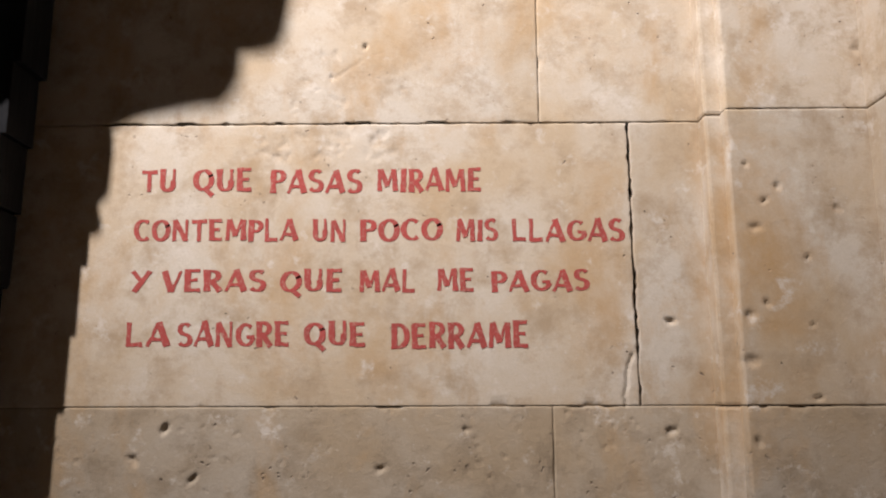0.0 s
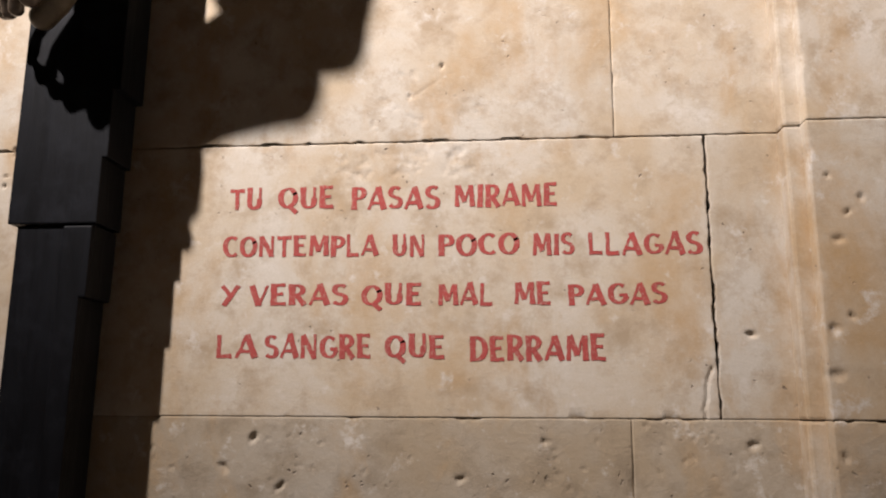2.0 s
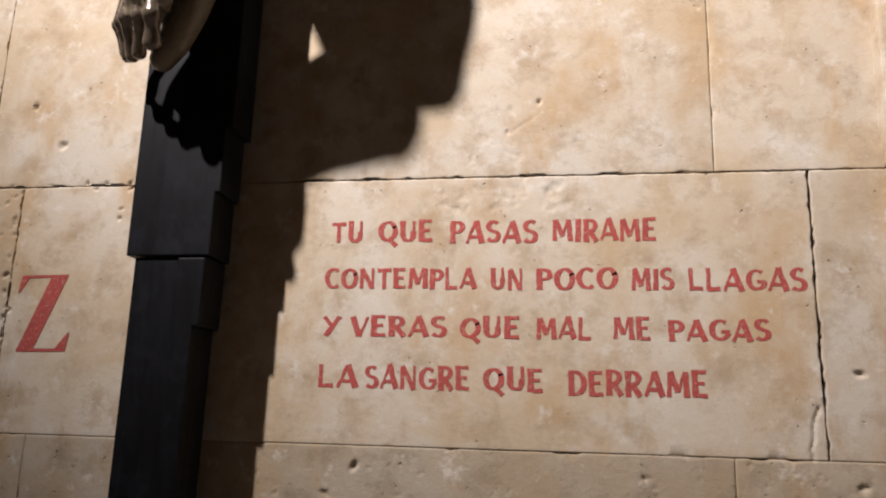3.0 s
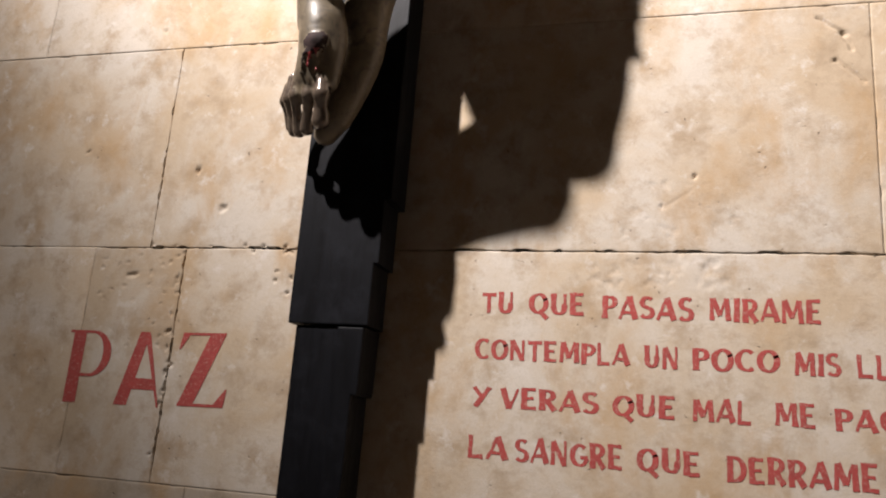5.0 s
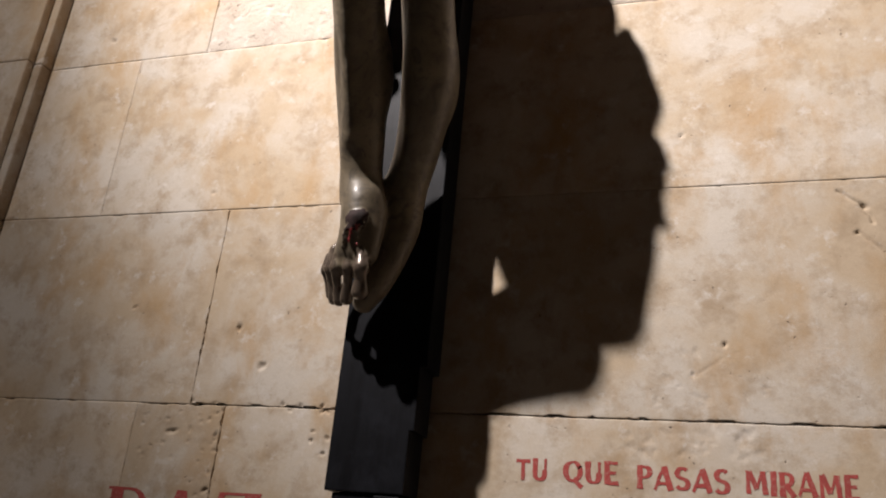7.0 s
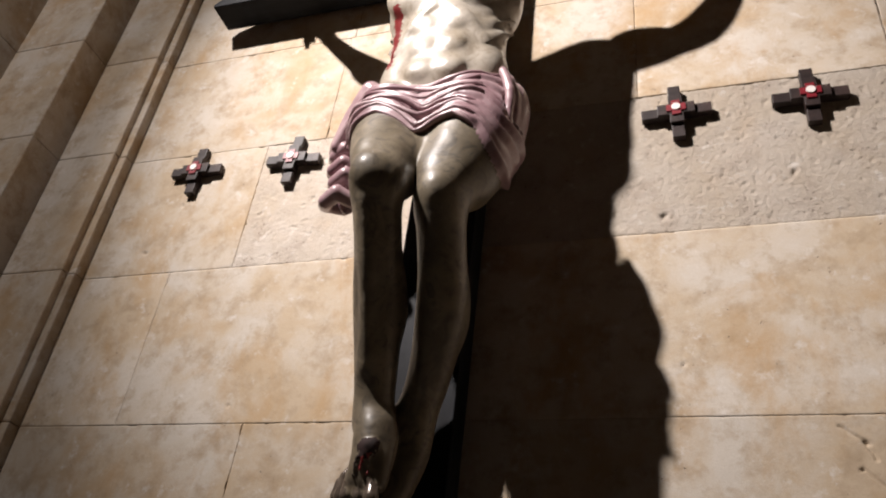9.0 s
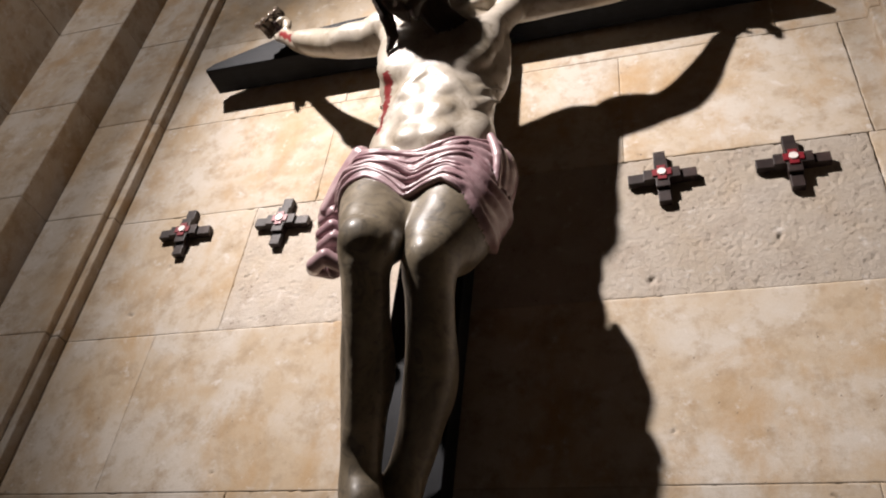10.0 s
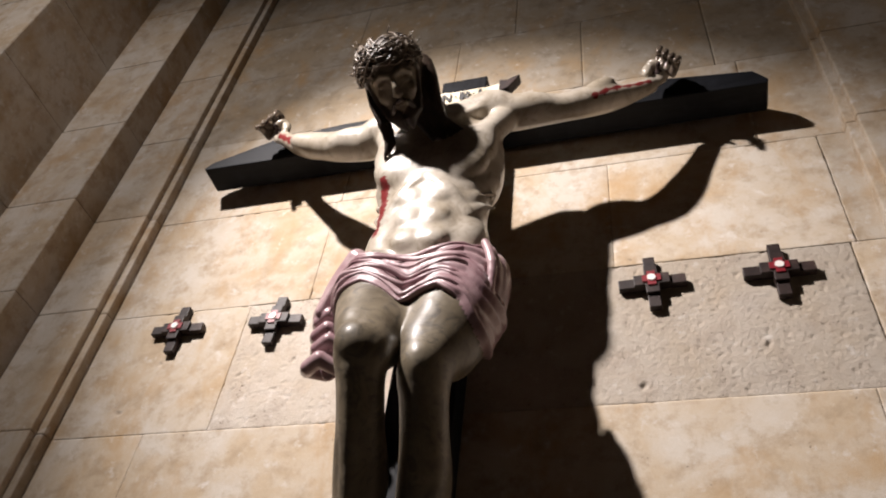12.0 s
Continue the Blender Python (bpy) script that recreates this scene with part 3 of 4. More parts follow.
# torso: pelvis, waist, rib cage, raised upper chest
ball((-.222, -.325, 3.40), (.176, .108, .16), SK, .05)
ball((-.221, -.335, 3.53), (.163, .104, .16), SK, .05)
ball((-.221, -.338, 3.71), (.192, .118, .21), SK, .05)
ball((-.245, -.335, 3.90), (.178, .100, .15), SK, .05)
ball((-.078, -.312, 3.80), (.052, .075, .17), SK, .04)
ball((-.372, -.315, 3.80), (.048, .075, .15), SK, .04)
for side, cx in ((-1, -.312), (1, -.138)):
    # flat breast muscles that draw out into the raised arms
    ball((cx, -.418, 3.700), (.092, .042, .085), SK, .025)
    ball((cx + side * .02, -.400, 3.785), (.090, .042, .090), SK, .03)
    limb([((cx + side * .02, -.410, 3.76), .042), ((cx + side * .075, -.385, 3.87), .040), ((cx + side * .105, -.350, 3.97), .045)], SK, .03)
    limb([((-.245, -.425, 3.905), .011), ((-.235 + side * .08, -.415, 3.945), .012), ((-.245 + side * .165, -.375, 4.03), .014)], SK, .03)
    for z, w in ((3.545, .036), (3.462, .036), (3.372, .040)):
        ball((-.219 + side * .042, -.424, z), (w, .019, .034), SK, .016)
    # the arch of the ribs, then the ribs down the flank
    limb([((-.221 + side * .015, -.437, 3.615), .008), ((-.221 + side * .070, -.432, 3.565), .010), ((-.221 + side * .125, -.398, 3.475), .009)], SK, .025)
    for i in range(6):
        z = 3.80 - i * .056
        limb([((-.221 + side * .186, -.335, z + .045), .004), ((-.221 + side * .164, -.368, z + .012), .005), ((-.221 + side * .128, -.393, z - .028), .003)], SK, .034)
    ball((-.221 + side * .125, -.352, 3.405), (.050, .055, .075), SK, .03)
ball((-.225, -.405, 3.20), (.105, .055, .085), SK, .03)
ball((-.221, -.392, 3.38), (.085, .036, .08), SK, .03)
# neck, shoulders, arms
limb([((-.245, -.345, 3.96), .072), ((-.268, -.45, 3.97), .060), ((-.285, -.535, 3.94), .055)], SK, .04)
limb([((-.28, -.34, 3.98), .075), ((-.429, -.335, 4.008), .068), ((-.51, -.330, 3.994), .060), ((-.627, -.315, 4.024), .054), ((-.70, -.300, 4.064), .050), ((-.76, -.282, 4.104), .050),
      ((-.842, -.25, 4.17), .037), ((-.90, -.235, 4.228), .030), ((-.946, -.22, 4.278), .028)], SK, .02)
limb([((-.20, -.34, 4.00), .075), ((-.084, -.335, 4.048), .068), ((-.007, -.33, 4.037), .060), ((.076, -.32, 4.046), .054), ((.160, -.31, 4.054), .047), ((.232, -.30, 4.073), .048), ((.314, -.27, 4.122), .044),
      ((.39, -.235, 4.189), .033), ((.449, -.21, 4.251), .028)], SK, .02)
for side, sx, sz in ((-1, -.440, 4.02), (1, -.070, 4.06)):
    ball((sx, -.350, sz), (.074, .055, .058), SK, .03)
    ball((sx + side * .125, -.345, sz - .010), (.070, .034, .036), SK, .03, (0, side * 5, 0))
    ball((sx + side * .150, -.305, sz + .030), (.080, .036, .030), SK, .03)
    ball((sx + side * .345, -.305, sz + .075), (.070, .030, .030), SK, .025, (0, -side * 36, 0))
for side, wx, wz in ((-1, -.955, 4.285), (1, .462, 4.268)):
    ball((wx + side * .018, -.208, wz + .030), (.034, .022, .045), SK, .015, (0, side * 22, 0))
    ball((wx - side * .016, -.238, wz + .035), (.018, .016, .032), SK, .010, (0, side * 10, 0))
    ball((wx + side * .004, -.226, wz + .066), (.026, .022, .022), SK, .012)
    ball((wx + side * .010, -.246, wz + .058), (.026, .018, .013), SK, .010, (0, side * 30, 0))
    for i, curl in enumerate((.030, .020, .004, -.004)):
        u, v = .018 + .017 * i, .080 - .017 * i
        a = (wx + side * u, -.212, wz + v)
        b = (wx + side * (u + .014), -.238, wz + v + .016 + curl)
        c = (wx + side * (u + .022 - .1 * curl), -.270, wz + v + .004 + curl)
        d = (wx + side * (u + .012), -.282 + .2 * curl, wz + v - .026 + curl)
        limb([(a, .0125), (b, .0130), (c, .0115), (d, .010)], DK, .004)
    ball((wx + side * .022, -.232, wz + .028), (.013, .009, .013), WO, .004)
    limb([((wx + side * .022, -.228, wz + .028), .006), ((wx + side * .022, -.262, wz + .030), .007)], WO, .003)
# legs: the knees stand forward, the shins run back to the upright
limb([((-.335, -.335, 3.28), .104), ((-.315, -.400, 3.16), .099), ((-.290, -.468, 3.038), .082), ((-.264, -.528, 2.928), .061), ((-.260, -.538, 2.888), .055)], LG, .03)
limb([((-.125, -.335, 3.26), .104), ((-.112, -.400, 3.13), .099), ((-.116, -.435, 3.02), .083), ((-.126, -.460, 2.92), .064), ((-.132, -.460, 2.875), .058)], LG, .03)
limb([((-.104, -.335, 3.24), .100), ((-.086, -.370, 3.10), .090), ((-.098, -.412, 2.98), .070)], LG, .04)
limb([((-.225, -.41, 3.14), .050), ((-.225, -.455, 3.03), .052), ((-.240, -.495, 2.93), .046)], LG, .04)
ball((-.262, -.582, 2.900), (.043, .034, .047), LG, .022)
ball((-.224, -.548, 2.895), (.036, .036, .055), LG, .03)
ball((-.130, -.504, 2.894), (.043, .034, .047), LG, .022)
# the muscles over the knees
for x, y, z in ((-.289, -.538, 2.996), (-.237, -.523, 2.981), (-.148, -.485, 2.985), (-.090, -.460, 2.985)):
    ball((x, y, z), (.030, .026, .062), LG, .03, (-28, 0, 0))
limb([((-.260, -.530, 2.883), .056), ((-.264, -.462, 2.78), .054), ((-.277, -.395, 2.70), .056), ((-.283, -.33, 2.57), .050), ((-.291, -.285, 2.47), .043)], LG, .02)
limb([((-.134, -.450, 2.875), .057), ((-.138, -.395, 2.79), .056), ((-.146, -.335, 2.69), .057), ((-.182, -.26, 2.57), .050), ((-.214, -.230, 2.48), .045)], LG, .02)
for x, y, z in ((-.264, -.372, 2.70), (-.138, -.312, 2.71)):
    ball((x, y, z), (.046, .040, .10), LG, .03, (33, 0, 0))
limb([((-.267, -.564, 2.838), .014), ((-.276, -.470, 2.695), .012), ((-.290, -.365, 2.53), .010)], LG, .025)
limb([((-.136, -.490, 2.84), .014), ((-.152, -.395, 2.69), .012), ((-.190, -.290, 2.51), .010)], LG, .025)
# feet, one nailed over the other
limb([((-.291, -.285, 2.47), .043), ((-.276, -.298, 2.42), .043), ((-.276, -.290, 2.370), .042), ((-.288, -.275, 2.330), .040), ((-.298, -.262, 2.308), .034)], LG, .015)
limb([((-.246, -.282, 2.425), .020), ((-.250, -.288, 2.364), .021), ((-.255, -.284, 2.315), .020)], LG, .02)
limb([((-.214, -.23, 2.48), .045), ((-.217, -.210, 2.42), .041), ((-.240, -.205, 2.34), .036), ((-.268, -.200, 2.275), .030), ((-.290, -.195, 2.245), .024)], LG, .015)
ball((-.322, -.285, 2.435), (.014, .018, .020), LG, .012)
ball((-.245, -.300, 2.445), (.014, .016, .020), LG, .012)
TOES = (((-.248, -.326, 2.305), (-.242, -.334, 2.266), (-.250, -.308, 2.226), .0155), ((-.274, -.325, 2.314), (-.275, -.324, 2.272), (-.289, -.284, 2.218), .0115),
        ((-.306, -.312, 2.322), (-.309, -.313, 2.276), (-.312, -.268, 2.220), .0108), ((-.330, -.290, 2.324), (-.334, -.288, 2.282), (-.332, -.252, 2.228), .0105),
        ((-.352, -.262, 2.320), (-.357, -.260, 2.290), (-.348, -.236, 2.244), .0100))
for a, b, c, r in TOES:
    a, b, c = ((x - .016, y + .034, z + .015) for x, y, z in (a, b, c))
    back = (a[0] * .5 - .135, a[1] + .012, a[2] + .045)
    limb([(back, r * .7), (a, r * .85), (b, r * 1.1)], DK, .007)
    limb([(b, r), (tuple(.5 * (u + v) for u, v in zip(b, c)), r * .85), (c, r * 1.2)], DK, .004)
# the ragged nail wound
ball((-.270, -.331, 2.376), (.017, .007, .015), WO, .004)
_rag = random.Random(12)
for i in range(15):
    w = i * .419
    reach = _rag.uniform(.016, .029)
    limb([((-.268, -.336, 2.376), .007), ((-.268 + .6 * reach * math.cos(w), -.333, 2.376 + .6 * reach * math.sin(w)), .0055), ((-.268 + reach * math.cos(w), -.325, 2.376 + reach * math.sin(w)), .0022)], WO, .003)
for dx, dz in ((-.022, -.046), (-.006, -.060), (.012, -.052)):
    limb([((-.270 + dx * .4, -.335, 2.364), .0026), ((-.274 + dx, -.329, 2.364 + dz * .5), .0024), ((-.278 + dx, -.318, 2.364 + dz), .0018)], BL if dx > -.015 else WO, .002)
# bowed head with beard and long hair
HEAD, TILT = Vector((-.318, -.588, 3.915)), (56, -18, 0)
TURN = Euler([radians(v) for v in TILT]).to_matrix()


def hp(x, y, z):
    return tuple(HEAD + TURN @ (Vector((x, y, z)) * 1.04))


# the face takes the darker leg skin, so its shade sits in the colour
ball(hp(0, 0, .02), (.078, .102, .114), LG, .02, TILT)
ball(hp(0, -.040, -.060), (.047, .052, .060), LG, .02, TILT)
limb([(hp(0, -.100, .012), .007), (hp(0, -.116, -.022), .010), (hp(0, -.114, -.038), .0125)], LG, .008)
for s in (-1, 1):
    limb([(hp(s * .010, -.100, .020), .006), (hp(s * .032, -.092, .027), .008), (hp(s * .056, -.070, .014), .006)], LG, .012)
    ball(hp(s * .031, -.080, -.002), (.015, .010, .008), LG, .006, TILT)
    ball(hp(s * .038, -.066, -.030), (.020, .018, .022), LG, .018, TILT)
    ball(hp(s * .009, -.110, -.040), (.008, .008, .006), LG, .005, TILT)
    # moustache and the short forked beard in locks
    limb([(hp(s * .004, -.106, -.056), .005), (hp(s * .022, -.094, -.064), .006), (hp(s * .034, -.076, -.084), .005)], HR, .004)
    for i in range(5):
        limb([(hp(s * (.050 - .009 * i), -.048 - .008 * i, -.062 - .006 * i), .009), (hp(s * (.045 - .009 * i), -.060 - .006 * i, -.092 - .005 * i), .010), (hp(s * (.026 - .004 * i), -.062 - .005 * i, -.128 - .004 * i), .004)], HR, .004)
    limb([(hp(s * .070, -.030, .010), .010), (hp(s * .058, -.040, -.050), .011), (hp(s * .040, -.050, -.090), .012)], HR, .01)
limb([(hp(-.014, -.103, -.070), .0045), (hp(.014, -.103, -.070), .0045)], LG, .004)
ball(hp(0, .012, .052), (.098, .103, .090), HR, .010, TILT)
ball(hp(0, .060, .0), (.095, .090, .11), HR, .02, TILT)
# long hair: a mass of strands over one shoulder, a thinner lock on the other side
limb([((-.272, -.535, 4.08), .046), ((-.245, -.535, 3.99), .044), ((-.225, -.510, 3.91), .038), ((-.200, -.465, 3.86), .026)], HR, .015)
_strand = random.Random(31)
for i in range(22):
    o, w = i / 21, _strand.uniform(-.007, .007)
    limb([((-.318 + .060 * o, -.600 + .04 * o, 3.98 + .10 * o), .013), ((-.285 + .052 * o + w, -.585 + .03 * o, 3.905 + .07 * o), .012), ((-.262 + .056 * o - w, -.555 + .035 * o, 3.84 + .06 * o), .0115),
          ((-.240 + .062 * o + w, -.510 + .04 * o, 3.80 + .06 * o), .009), ((-.215 + .085 * o - w, -.462 + .03 * o, 3.765 + .075 * o + w), .003)], HR, .0025)
for i in range(9):
    o, w = i / 8, _strand.uniform(-.006, .006)
    limb([((-.398 + .03 * o, -.590 + .06 * o, 3.90), .011), ((-.384 + .028 * o + w, -.565 + .04 * o, 3.845), .010), ((-.362 + .024 * o - w, -.530 + .03 * o, 3.790), .008), ((-.350 + .02 * o + w, -.490 + .01 * o, 3.755), .006), ((-.360 + .016 * o, -.462, 3.700 + .03 * o), .002)], HR, .0025)
# the cloth: its loose end in ruffles at one hip, a gathered knot at the other
limb([((-.40, -.40, 3.345), .030), ((-.445, -.37, 3.28), .034), ((-.478, -.345, 3.20), .036)], CL, .012)
limb([((-.37, -.38, 3.33), .028), ((-.415, -.33, 3.24), .032), ((-.445, -.315, 3.15), .032)], CL, .012)
limb([((-.385, -.42, 3.335), .010), ((-.44, -.398, 3.27), .011), ((-.486, -.372, 3.185), .012)], CL, .006)
limb([((-.410, -.41, 3.345), .009), ((-.465, -.375, 3.28), .010), ((-.507, -.345, 3.19), .011)], CL, .006)
for z, x, w in ((3.175, -.495, .017), (3.128, -.490, .019), (3.085, -.478, .020), (3.025, -.490, .022)):
    limb([((x + .080, -.335, z - .010), w * .8), ((x + .035, -.365, z + .006), w), ((x, -.350, z - .006), w * .9), ((x - .018, -.318, z + .010), w * .9), ((x + .02, -.285, z + .014), w * .7)], CL, .005)
ball((-.445, -.315, 3.10), (.036, .030, .10), CL, .01)
ball((-.008, -.350, 3.25), (.036, .050, .085), CL, .02)
for i in range(4):
    limb([((-.030 + .010 * i, -.420 + .03 * i, 3.330), .012), ((-.006 + .006 * i, -.425 + .03 * i, 3.25), .013), ((-.010 + .004 * i, -.405 + .03 * i, 3.14 + .01 * i), .009)], CL, .006)


def cloth_top(x):
    return 3.335 - 0.045 * np.cos(np.clip((x + .225) / .20, -1, 1) * np.pi / 2)


def cloth_hem(x):
    """The lower rim: up over each thigh, down between them, and low at one side."""
    return np.interp(x, [-.50, -.43, -.37, -.31, -.25, -.205, -.16, -.11, -.06, -.02, .05],
                     [3.08, 3.10, 3.140, 3.150, 3.115, 3.075, 3.100, 3.110, 3.07, 2.99, 2.95])


def rough_hull():
    """Simple solids for each bone, a little too large, for the remesher."""
    bm = bmesh.new()
    for kind, a, b, ra, rb, k, mat in BONES:
        if kind == "limb":
            s, e = Vector(a[0, :3] - a[1, :3]).normalized(), Vector(a[-1, :3] - a[-2, :3]).normalized()
            pts = [Vector(a[0, :3]) + s * a[0, 3] * .7, *(Vector(v[:3]) for v in a), Vector(a[-1, :3]) + e * a[-1, 3] * .7]
            tube(bm, pts, [a[0, 3] * .7, *(v[3] * 1.04 for v in a), a[-1, 3] * .7], 10)
        elif kind == "cone":
            d = Vector(b - a)
            tube(bm, [Vector(a) - d.normalized() * ra * .7, a, b, Vector(b) + d.normalized() * rb * .7], [ra * .7, ra * 1.04, rb * 1.04, rb * .7], 10)
        else:
            m = Matrix.Translation(a) @ Matrix(b.tolist()).to_4x4() @ Matrix.Diagonal((*ra, 1))
            bmesh.ops.create_icosphere(bm, subdivisions=2, radius=1.02, matrix=m)
    return bm


def carved_figure():
    ob = finish("hull", rough_hull(), SKIN)
    mod = ob.modifiers.new("remesh", "REMESH")
    mod.mode, mod.voxel_size, mod.adaptivity = "VOXEL", 0.0052, 0.0
    me = bpy.data.meshes.new_from_object(ob.evaluated_get(bpy.context.evaluated_depsgraph_get()))
    bpy.data.objects.remove(ob)
    p = np.empty(len(me.vertices) * 3)
    me.vertices.foreach_get("co", p)
    p = p.reshape(-1, 3)
    e = 0.0015
    for _ in range(3):
        d, _m = body_distance(p)
        g = np.stack([body_distance(p + e * np.eye(3)[i])[0] - d for i in range(3)], -1)
        g /= np.maximum(np.linalg.norm(g, axis=1, keepdims=True), 1e-9)
        p -= np.clip(d, -.012, .012)[:, None] * g * 0.8
    _d, nearest = body_distance(p)
    # sand the long forms smooth, not the toes, fingers or face
    edges = np.empty(len(me.edges) * 2, int)
    me.edges.foreach_get("vertices", edges)
    e0, e1 = edges.reshape(-1, 2).T
    count = np.bincount(np.r_[e0, e1], minlength=len(p))[:, None]
    soft = (((nearest == SK) & (p[:, 2] < 3.9)) | ((nearest == LG) & (p[:, 2] > 2.40) & (p[:, 2] < 3.4)))[:, None]
    for turn in range(26):
        near = np.stack([np.bincount(e0, p[e1, c], len(p)) + np.bincount(e1, p[e0, c], len(p)) for c in range(3)], -1) / count
        p = np.where(soft if turn < 5 else soft & (nearest == LG)[:, None], p * .4 + near * .6, p)
    # the wound cloth: part of the body's skin, thickened and laid in folds
    top, hem = cloth_top(p[:, 0]), cloth_hem(p[:, 0])
    v = (p[:, 2] - hem) / (top - hem)
    wrapped = (v > -.02) & (v < 1.02) & ((nearest == SK) | (nearest == LG) | (nearest == CL)) & (p[:, 0] > -.46) & (p[:, 0] < .06)
    body = wrapped & (nearest != CL)
    u = (p[:, 0] + .2) * 9
    wave = v * 8.0 + .35 * np.sin(u * 1.3) + .25 * np.sin(u * 2.9 + v * 4)
    fold = np.abs(np.sin(np.pi * wave)) ** .7 * (.65 + .35 * np.sin(wave * 1.7 + u))
    rim = np.clip(np.minimum(v + .02, 1.02 - v) / .06, 0, 1)
    p[body] += (g * (rim * (.004 + .017 * fold))[:, None])[body]
    nearest[wrapped] = CL
    for _ in range(2):
        near = np.stack([np.bincount(e0, p[e1, c], len(p)) + np.bincount(e1, p[e0, c], len(p)) for c in range(3)], -1) / count
        p = np.where(wrapped[:, None], p * .5 + near * .5, p)
    # the red wound down one side of the chest
    line = np.interp(p[:, 2], [3.42, 3.50, 3.58, 3.65], [-.362, -.358, -.359, -.361])
    wide = np.interp(p[:, 2], [3.42, 3.47, 3.58, 3.65], [.006, .011, .015, .017]) + .0025 * np.sin(p[:, 2] * 110) + .002 * np.sin(p[:, 2] * 310)
    nearest[(nearest == SK) & (np.abs(p[:, 0] - line) < wide) & (p[:, 2] > 3.42) & (p[:, 2] < 3.65) & (p[:, 1] < -.28)] = BL
    # red lines painted down both forearms
    for a, b, w in (((-.945, 4.262), (-.83, 4.128), .011), ((.45, 4.235), (.27, 4.060), .007)):
        near = segment_distance(p[:, 0], p[:, 2], a, b) < w + .003 * np.sin(p[:, 0] * 170)
        nearest[near & (nearest == SK) & (g[:, 1] < -.1)] = BL
    # the rolled rims and ridges of the cloth run along its surface
    ridges = []
    front = p[wrapped & (p[:, 1] < -.30)]
    for i, (level, thick) in enumerate(((0.0, .0065), (.12, .0055), (.25, .0065), (.39, .0055), (.52, .0075), (.66, .0055), (.80, .0065), (.91, .005), (1.0, .0075))):
        xs = np.linspace(-.425, -.035, 42)
        hem_x, top_x = cloth_hem(xs), cloth_top(xs)
        lev = np.clip(level + .05 * np.sin(xs * 21 + i * 2) * (0 < level < 1), 0, 1)
        zs = hem_x + (top_x - hem_x) * lev
        ys = []
        for x, z in zip(xs, zs):
            near = front[(np.abs(front[:, 0] - x) < .012) & (np.abs(front[:, 2] - z) < .012), 1]
            ys.append(near.min() if len(near) else np.nan)
        ok = ~np.isnan(ys)
        ys = np.interp(xs, xs[ok], np.array(ys)[ok])
        ys = np.convolve(np.pad(ys, 2, "edge"), np.ones(5) / 5, "valid")
        tip = np.clip(np.minimum(np.arange(42), 41 - np.arange(42)) / 5, 0, 1)
        ridges.append([((float(x), float(y) + .003 + .022 * float(1 - e), float(z)), thick * (.35 + .65 * float(e)) * (1 + .3 * math.sin(x * 33 + i))) for x, y, z, e in zip(xs, ys, zs, tip)])
    me.vertices.foreach_set("co", p.ravel())
    loops = np.empty(len(me.loops), int)
    me.loops.foreach_get("vertex_index", loops)
    starts = np.empty(len(me.polygons), int)
    me.polygons.foreach_get("loop_start", starts)
    me.materials.clear()
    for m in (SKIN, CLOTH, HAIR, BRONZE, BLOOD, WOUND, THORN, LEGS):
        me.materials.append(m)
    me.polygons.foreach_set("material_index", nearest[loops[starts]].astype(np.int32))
    me.shade_smooth()
    me.update()
    # the crown of twigs round the head joins the same mesh
    bm = bmesh.new()
    bm.from_mesh(me)
    bpy.data.meshes.remove(me)
    cloth_from = len(bm.faces)
    for line in ridges:
        tube(bm, [q for q, _ in line], [r for _, r in line], 8)
    bm.faces.ensure_lookup_table()
    for f in bm.faces[cloth_from:]:
        f.material_index = CL
    before = len(bm.faces)
    rng = random.Random(7)
    for i in range(95):
        a0, span = rng.uniform(0, 6.28), rng.uniform(.7, 2.2)
        h0, h1 = rng.uniform(-.030, .088), rng.uniform(-.030, .088)
        pts = []
        for j in range(9):
            u = j / 8
            a, hh = a0 + span * u, h0 + (h1 - h0) * u + .012 * math.sin(u * 9 + i)
            s = math.sqrt(max(.1, 1 - (hh / .10) ** 2)) * (1.06 + .05 * math.sin(u * 11 + i * 2))
            pts.append(Vector(hp(.096 * s * math.cos(a), .012 + .101 * s * math.sin(a), hh + .055)))
        tube(bm, pts, [.0032] * 8 + [.001], 5)
        if i % 2:
            q = pts[4]
            out = (q - HEAD).normalized()
            tube(bm, [q, q + out * .022 + Vector((rng.uniform(-.01, .01), 0, .008))], [.003, .0006], 4)
    bm.faces.ensure_lookup_table()
    for f in bm.faces[before:]:
        f.material_index = 6
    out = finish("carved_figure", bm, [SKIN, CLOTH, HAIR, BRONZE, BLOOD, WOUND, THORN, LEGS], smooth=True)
    return tagged(out, "painted wooden crucifix statue with a rose-coloured loincloth and twig crown", "statue")


carved_figure()


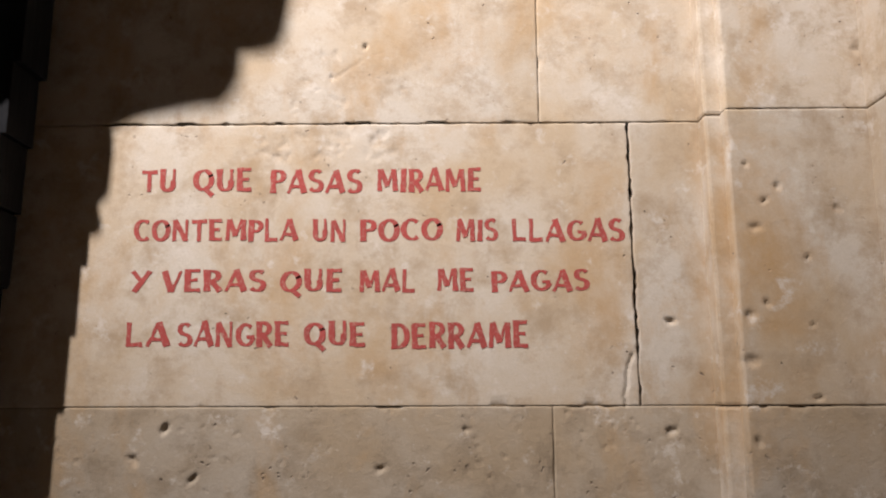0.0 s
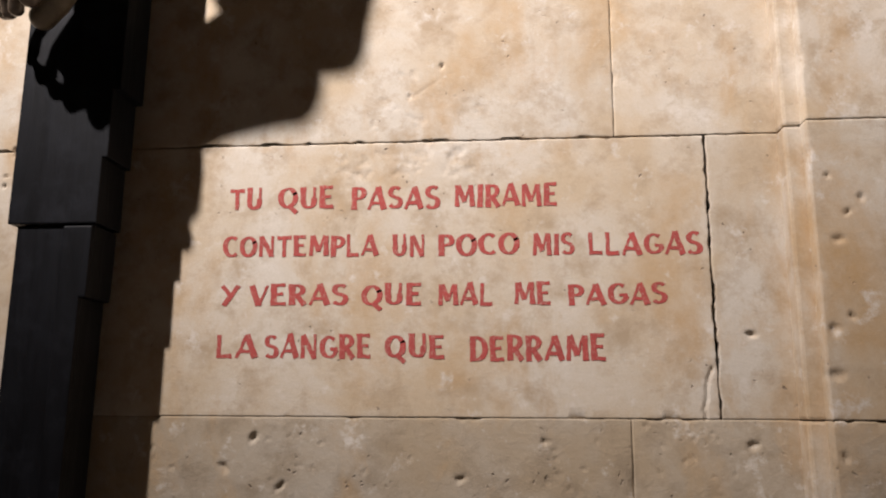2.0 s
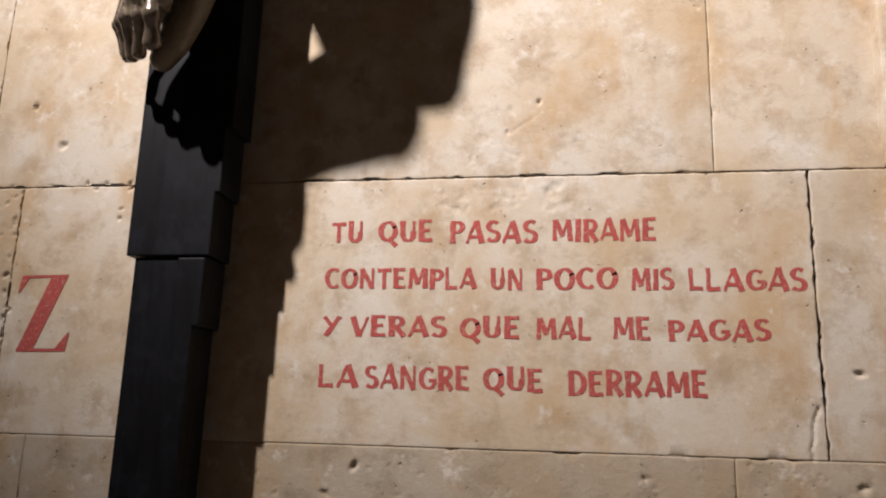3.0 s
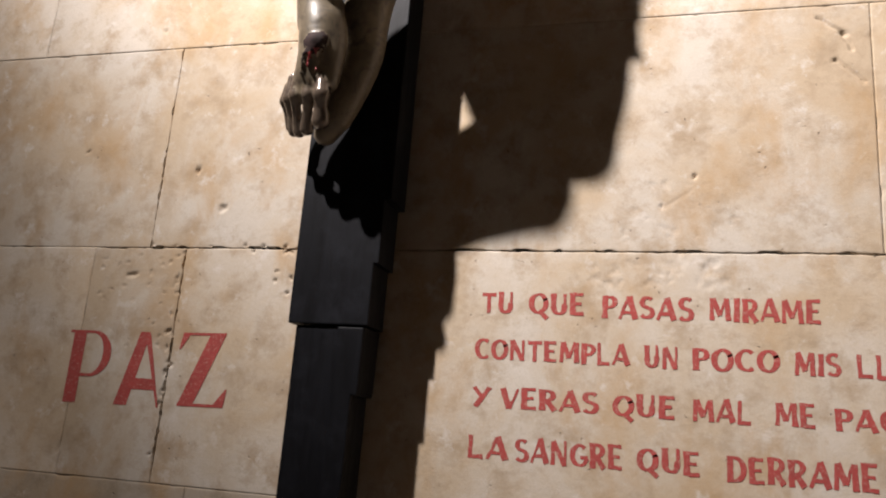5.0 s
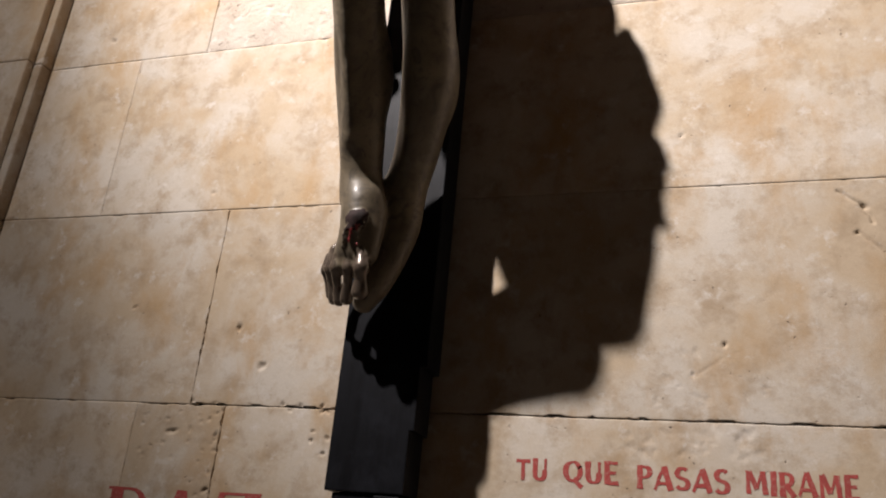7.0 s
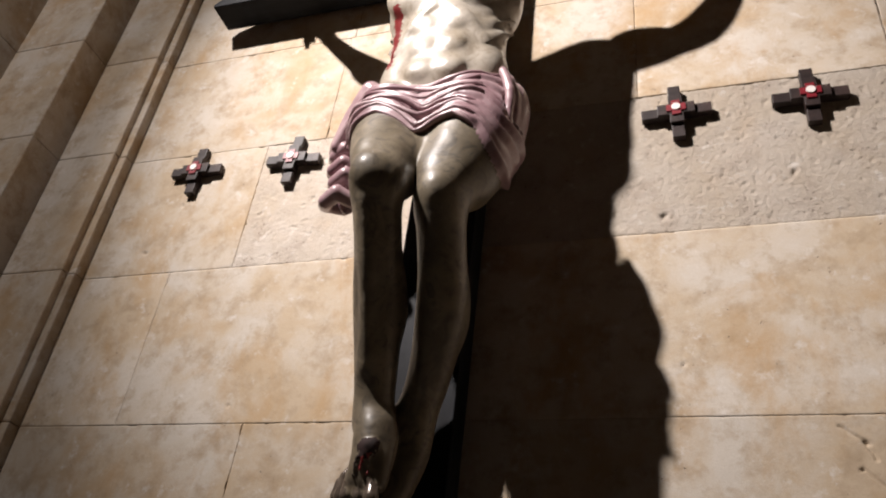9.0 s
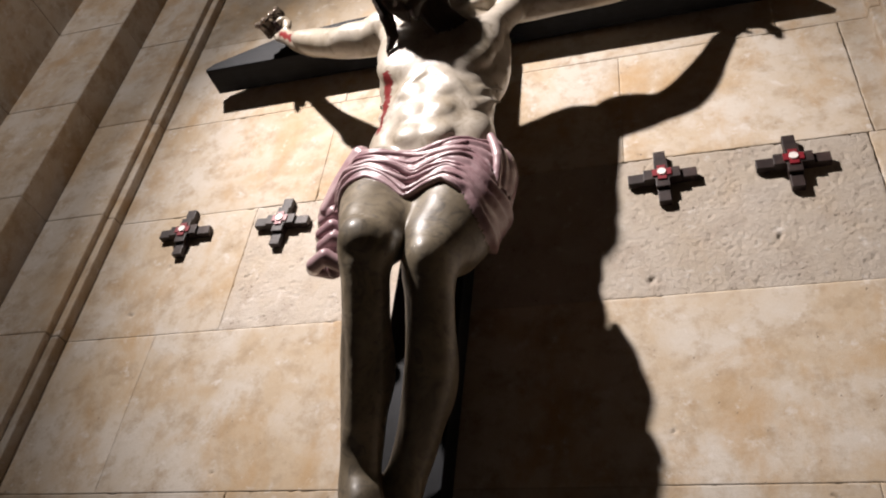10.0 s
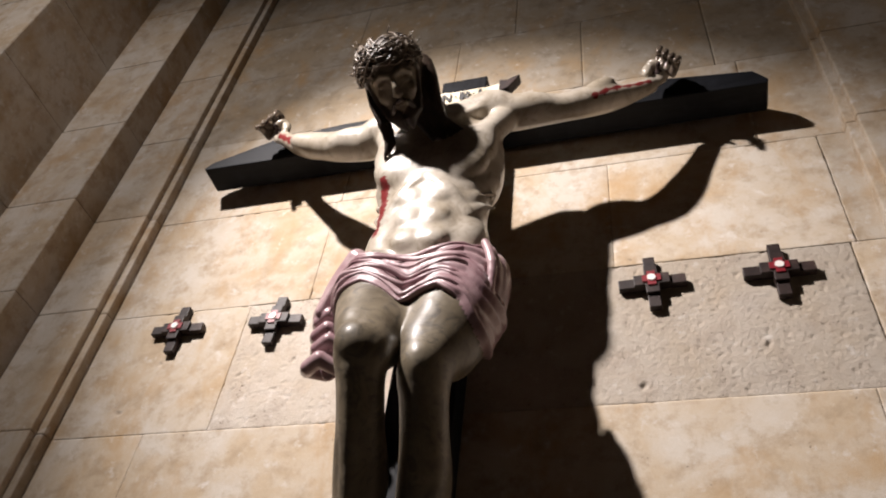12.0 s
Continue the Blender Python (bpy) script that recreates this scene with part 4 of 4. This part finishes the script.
# ---- the four small wooden crosses on the wall ----
def small_cross():
    thing = tagged(new("small_cross"), "small dark wooden wall cross with a red and white centre", "cross", "small crosses on the wall")
    bm = bmesh.new()
    prism(bm, [(-.098, -.0175), (-.0175, -.0175), (-.0175, -.100), (.0175, -.100), (.0175, -.0175), (.098, -.0175),
               (.098, .0175), (.0175, .0175), (.0175, .100), (-.0175, .100), (-.0175, .0175), (-.098, .0175)], -.025, -.002)
    bmesh.ops.recalc_face_normals(bm, faces=bm.faces)
    bevelled(bm, .002)
    part("long_cross", bm, DARKWOOD, thing)
    bm = bmesh.new()
    prism(bm, [(-.052, -.0195), (-.0195, -.0195), (-.0195, -.052), (.0195, -.052), (.0195, -.0195), (.052, -.0195),
               (.052, .0195), (.0195, .0195), (.0195, .052), (-.0195, .052), (-.0195, .0195), (-.052, .0195)], -.036, -.004)
    bmesh.ops.recalc_face_normals(bm, faces=bm.faces)
    bevelled(bm, .0015)
    part("short_cross", bm, DARKWOOD, thing)
    bm = bmesh.new()
    o = [(-.027, -.012), (-.012, -.012), (-.012, -.027), (.012, -.027), (.012, -.012), (.027, -.012), (.027, .012), (.012, .012), (.012, .027), (-.012, .027), (-.012, .012), (-.027, .012)]
    prism(bm, o, -.041, -.034)
    bmesh.ops.recalc_face_normals(bm, faces=bm.faces)
    part("red_plate", bm, RED_DISC, thing, "red enamelled cross-shaped plate")
    bm = bmesh.new()
    prism(bm, [(.0125 * math.cos(a), .0125 * math.sin(a)) for a in (-2 * math.pi * k / 20 for k in range(20))][::-1], -.045, -.040)
    bmesh.ops.recalc_face_normals(bm, faces=bm.faces)
    part("white_disc", bm, WHITE_DISC, thing, "round white enamel disc")
    return thing


first = small_cross()
first.matrix_basis = pose(-1.234, 0, 3.504)
for x, turn in ((-.858, 3), (.379, -2), (.735, 0)):
    copy_thing(first, pose(x, 0, 3.502, 0, turn, 0))

# ---- the lettered scroll at the head of the cross ----
scroll = tagged(new("lettered_scroll"), "pale painted scroll with black capitals at the cross head", "scroll")
bm = bmesh.new()
rows = []
for j in range(25):
    u = j / 24
    x = -.44 + .345 * u
    y = -.172 - .020 * math.sin(u * math.pi) - .03 * max(0, u - .85) * 3
    curl = .06 * max(0, u - .85)
    rows.append([bm.verts.new((x, y + d, z + curl)) for d, z in ((0, 4.36), (0, 4.455 + .008 * math.sin(u * 9)), (.010, 4.455 + .008 * math.sin(u * 9)), (.010, 4.36))])
for a, b in zip(rows, rows[1:]):
    for k in range(4):
        bm.faces.new((a[k], b[k], b[(k + 1) % 4], a[(k + 1) % 4]))
bm.faces.new(rows[0])
bm.faces.new(rows[-1][::-1])
bmesh.ops.recalc_face_normals(bm, faces=bm.faces)
part("scroll_band", bm, SCROLL, scroll, smooth=False)
for k, c in enumerate("INRI"):
    x = -.395 + .072 * k
    letters(c, x, x + (.018 if c == "I" else .042), 4.385, 4.435, -.197, INK, "scroll_letter", scroll, seed=40 + k)
    if k < 3:
        bm = bmesh.new()
        prism(bm, [(x + .055 + .005 * math.cos(-w), 4.408 + .005 * math.sin(-w)) for w in (i * math.pi / 4 for i in range(8))], -.1975, -.1965)
        part("scroll_dot", bm, INK, scroll)

bm = bmesh.new()
prism(bm, [(-.096, 4.385), (-.060, 4.405), (-.030, 4.452), (-.018, 4.478), (-.034, 4.474), (-.066, 4.455), (-.096, 4.462)], -.205, -.165)
bmesh.ops.recalc_face_normals(bm, faces=bm.faces)
bevelled(bm, .003)
part("curled_end", bm, DARKWOOD, scroll, "dark curled scroll end")
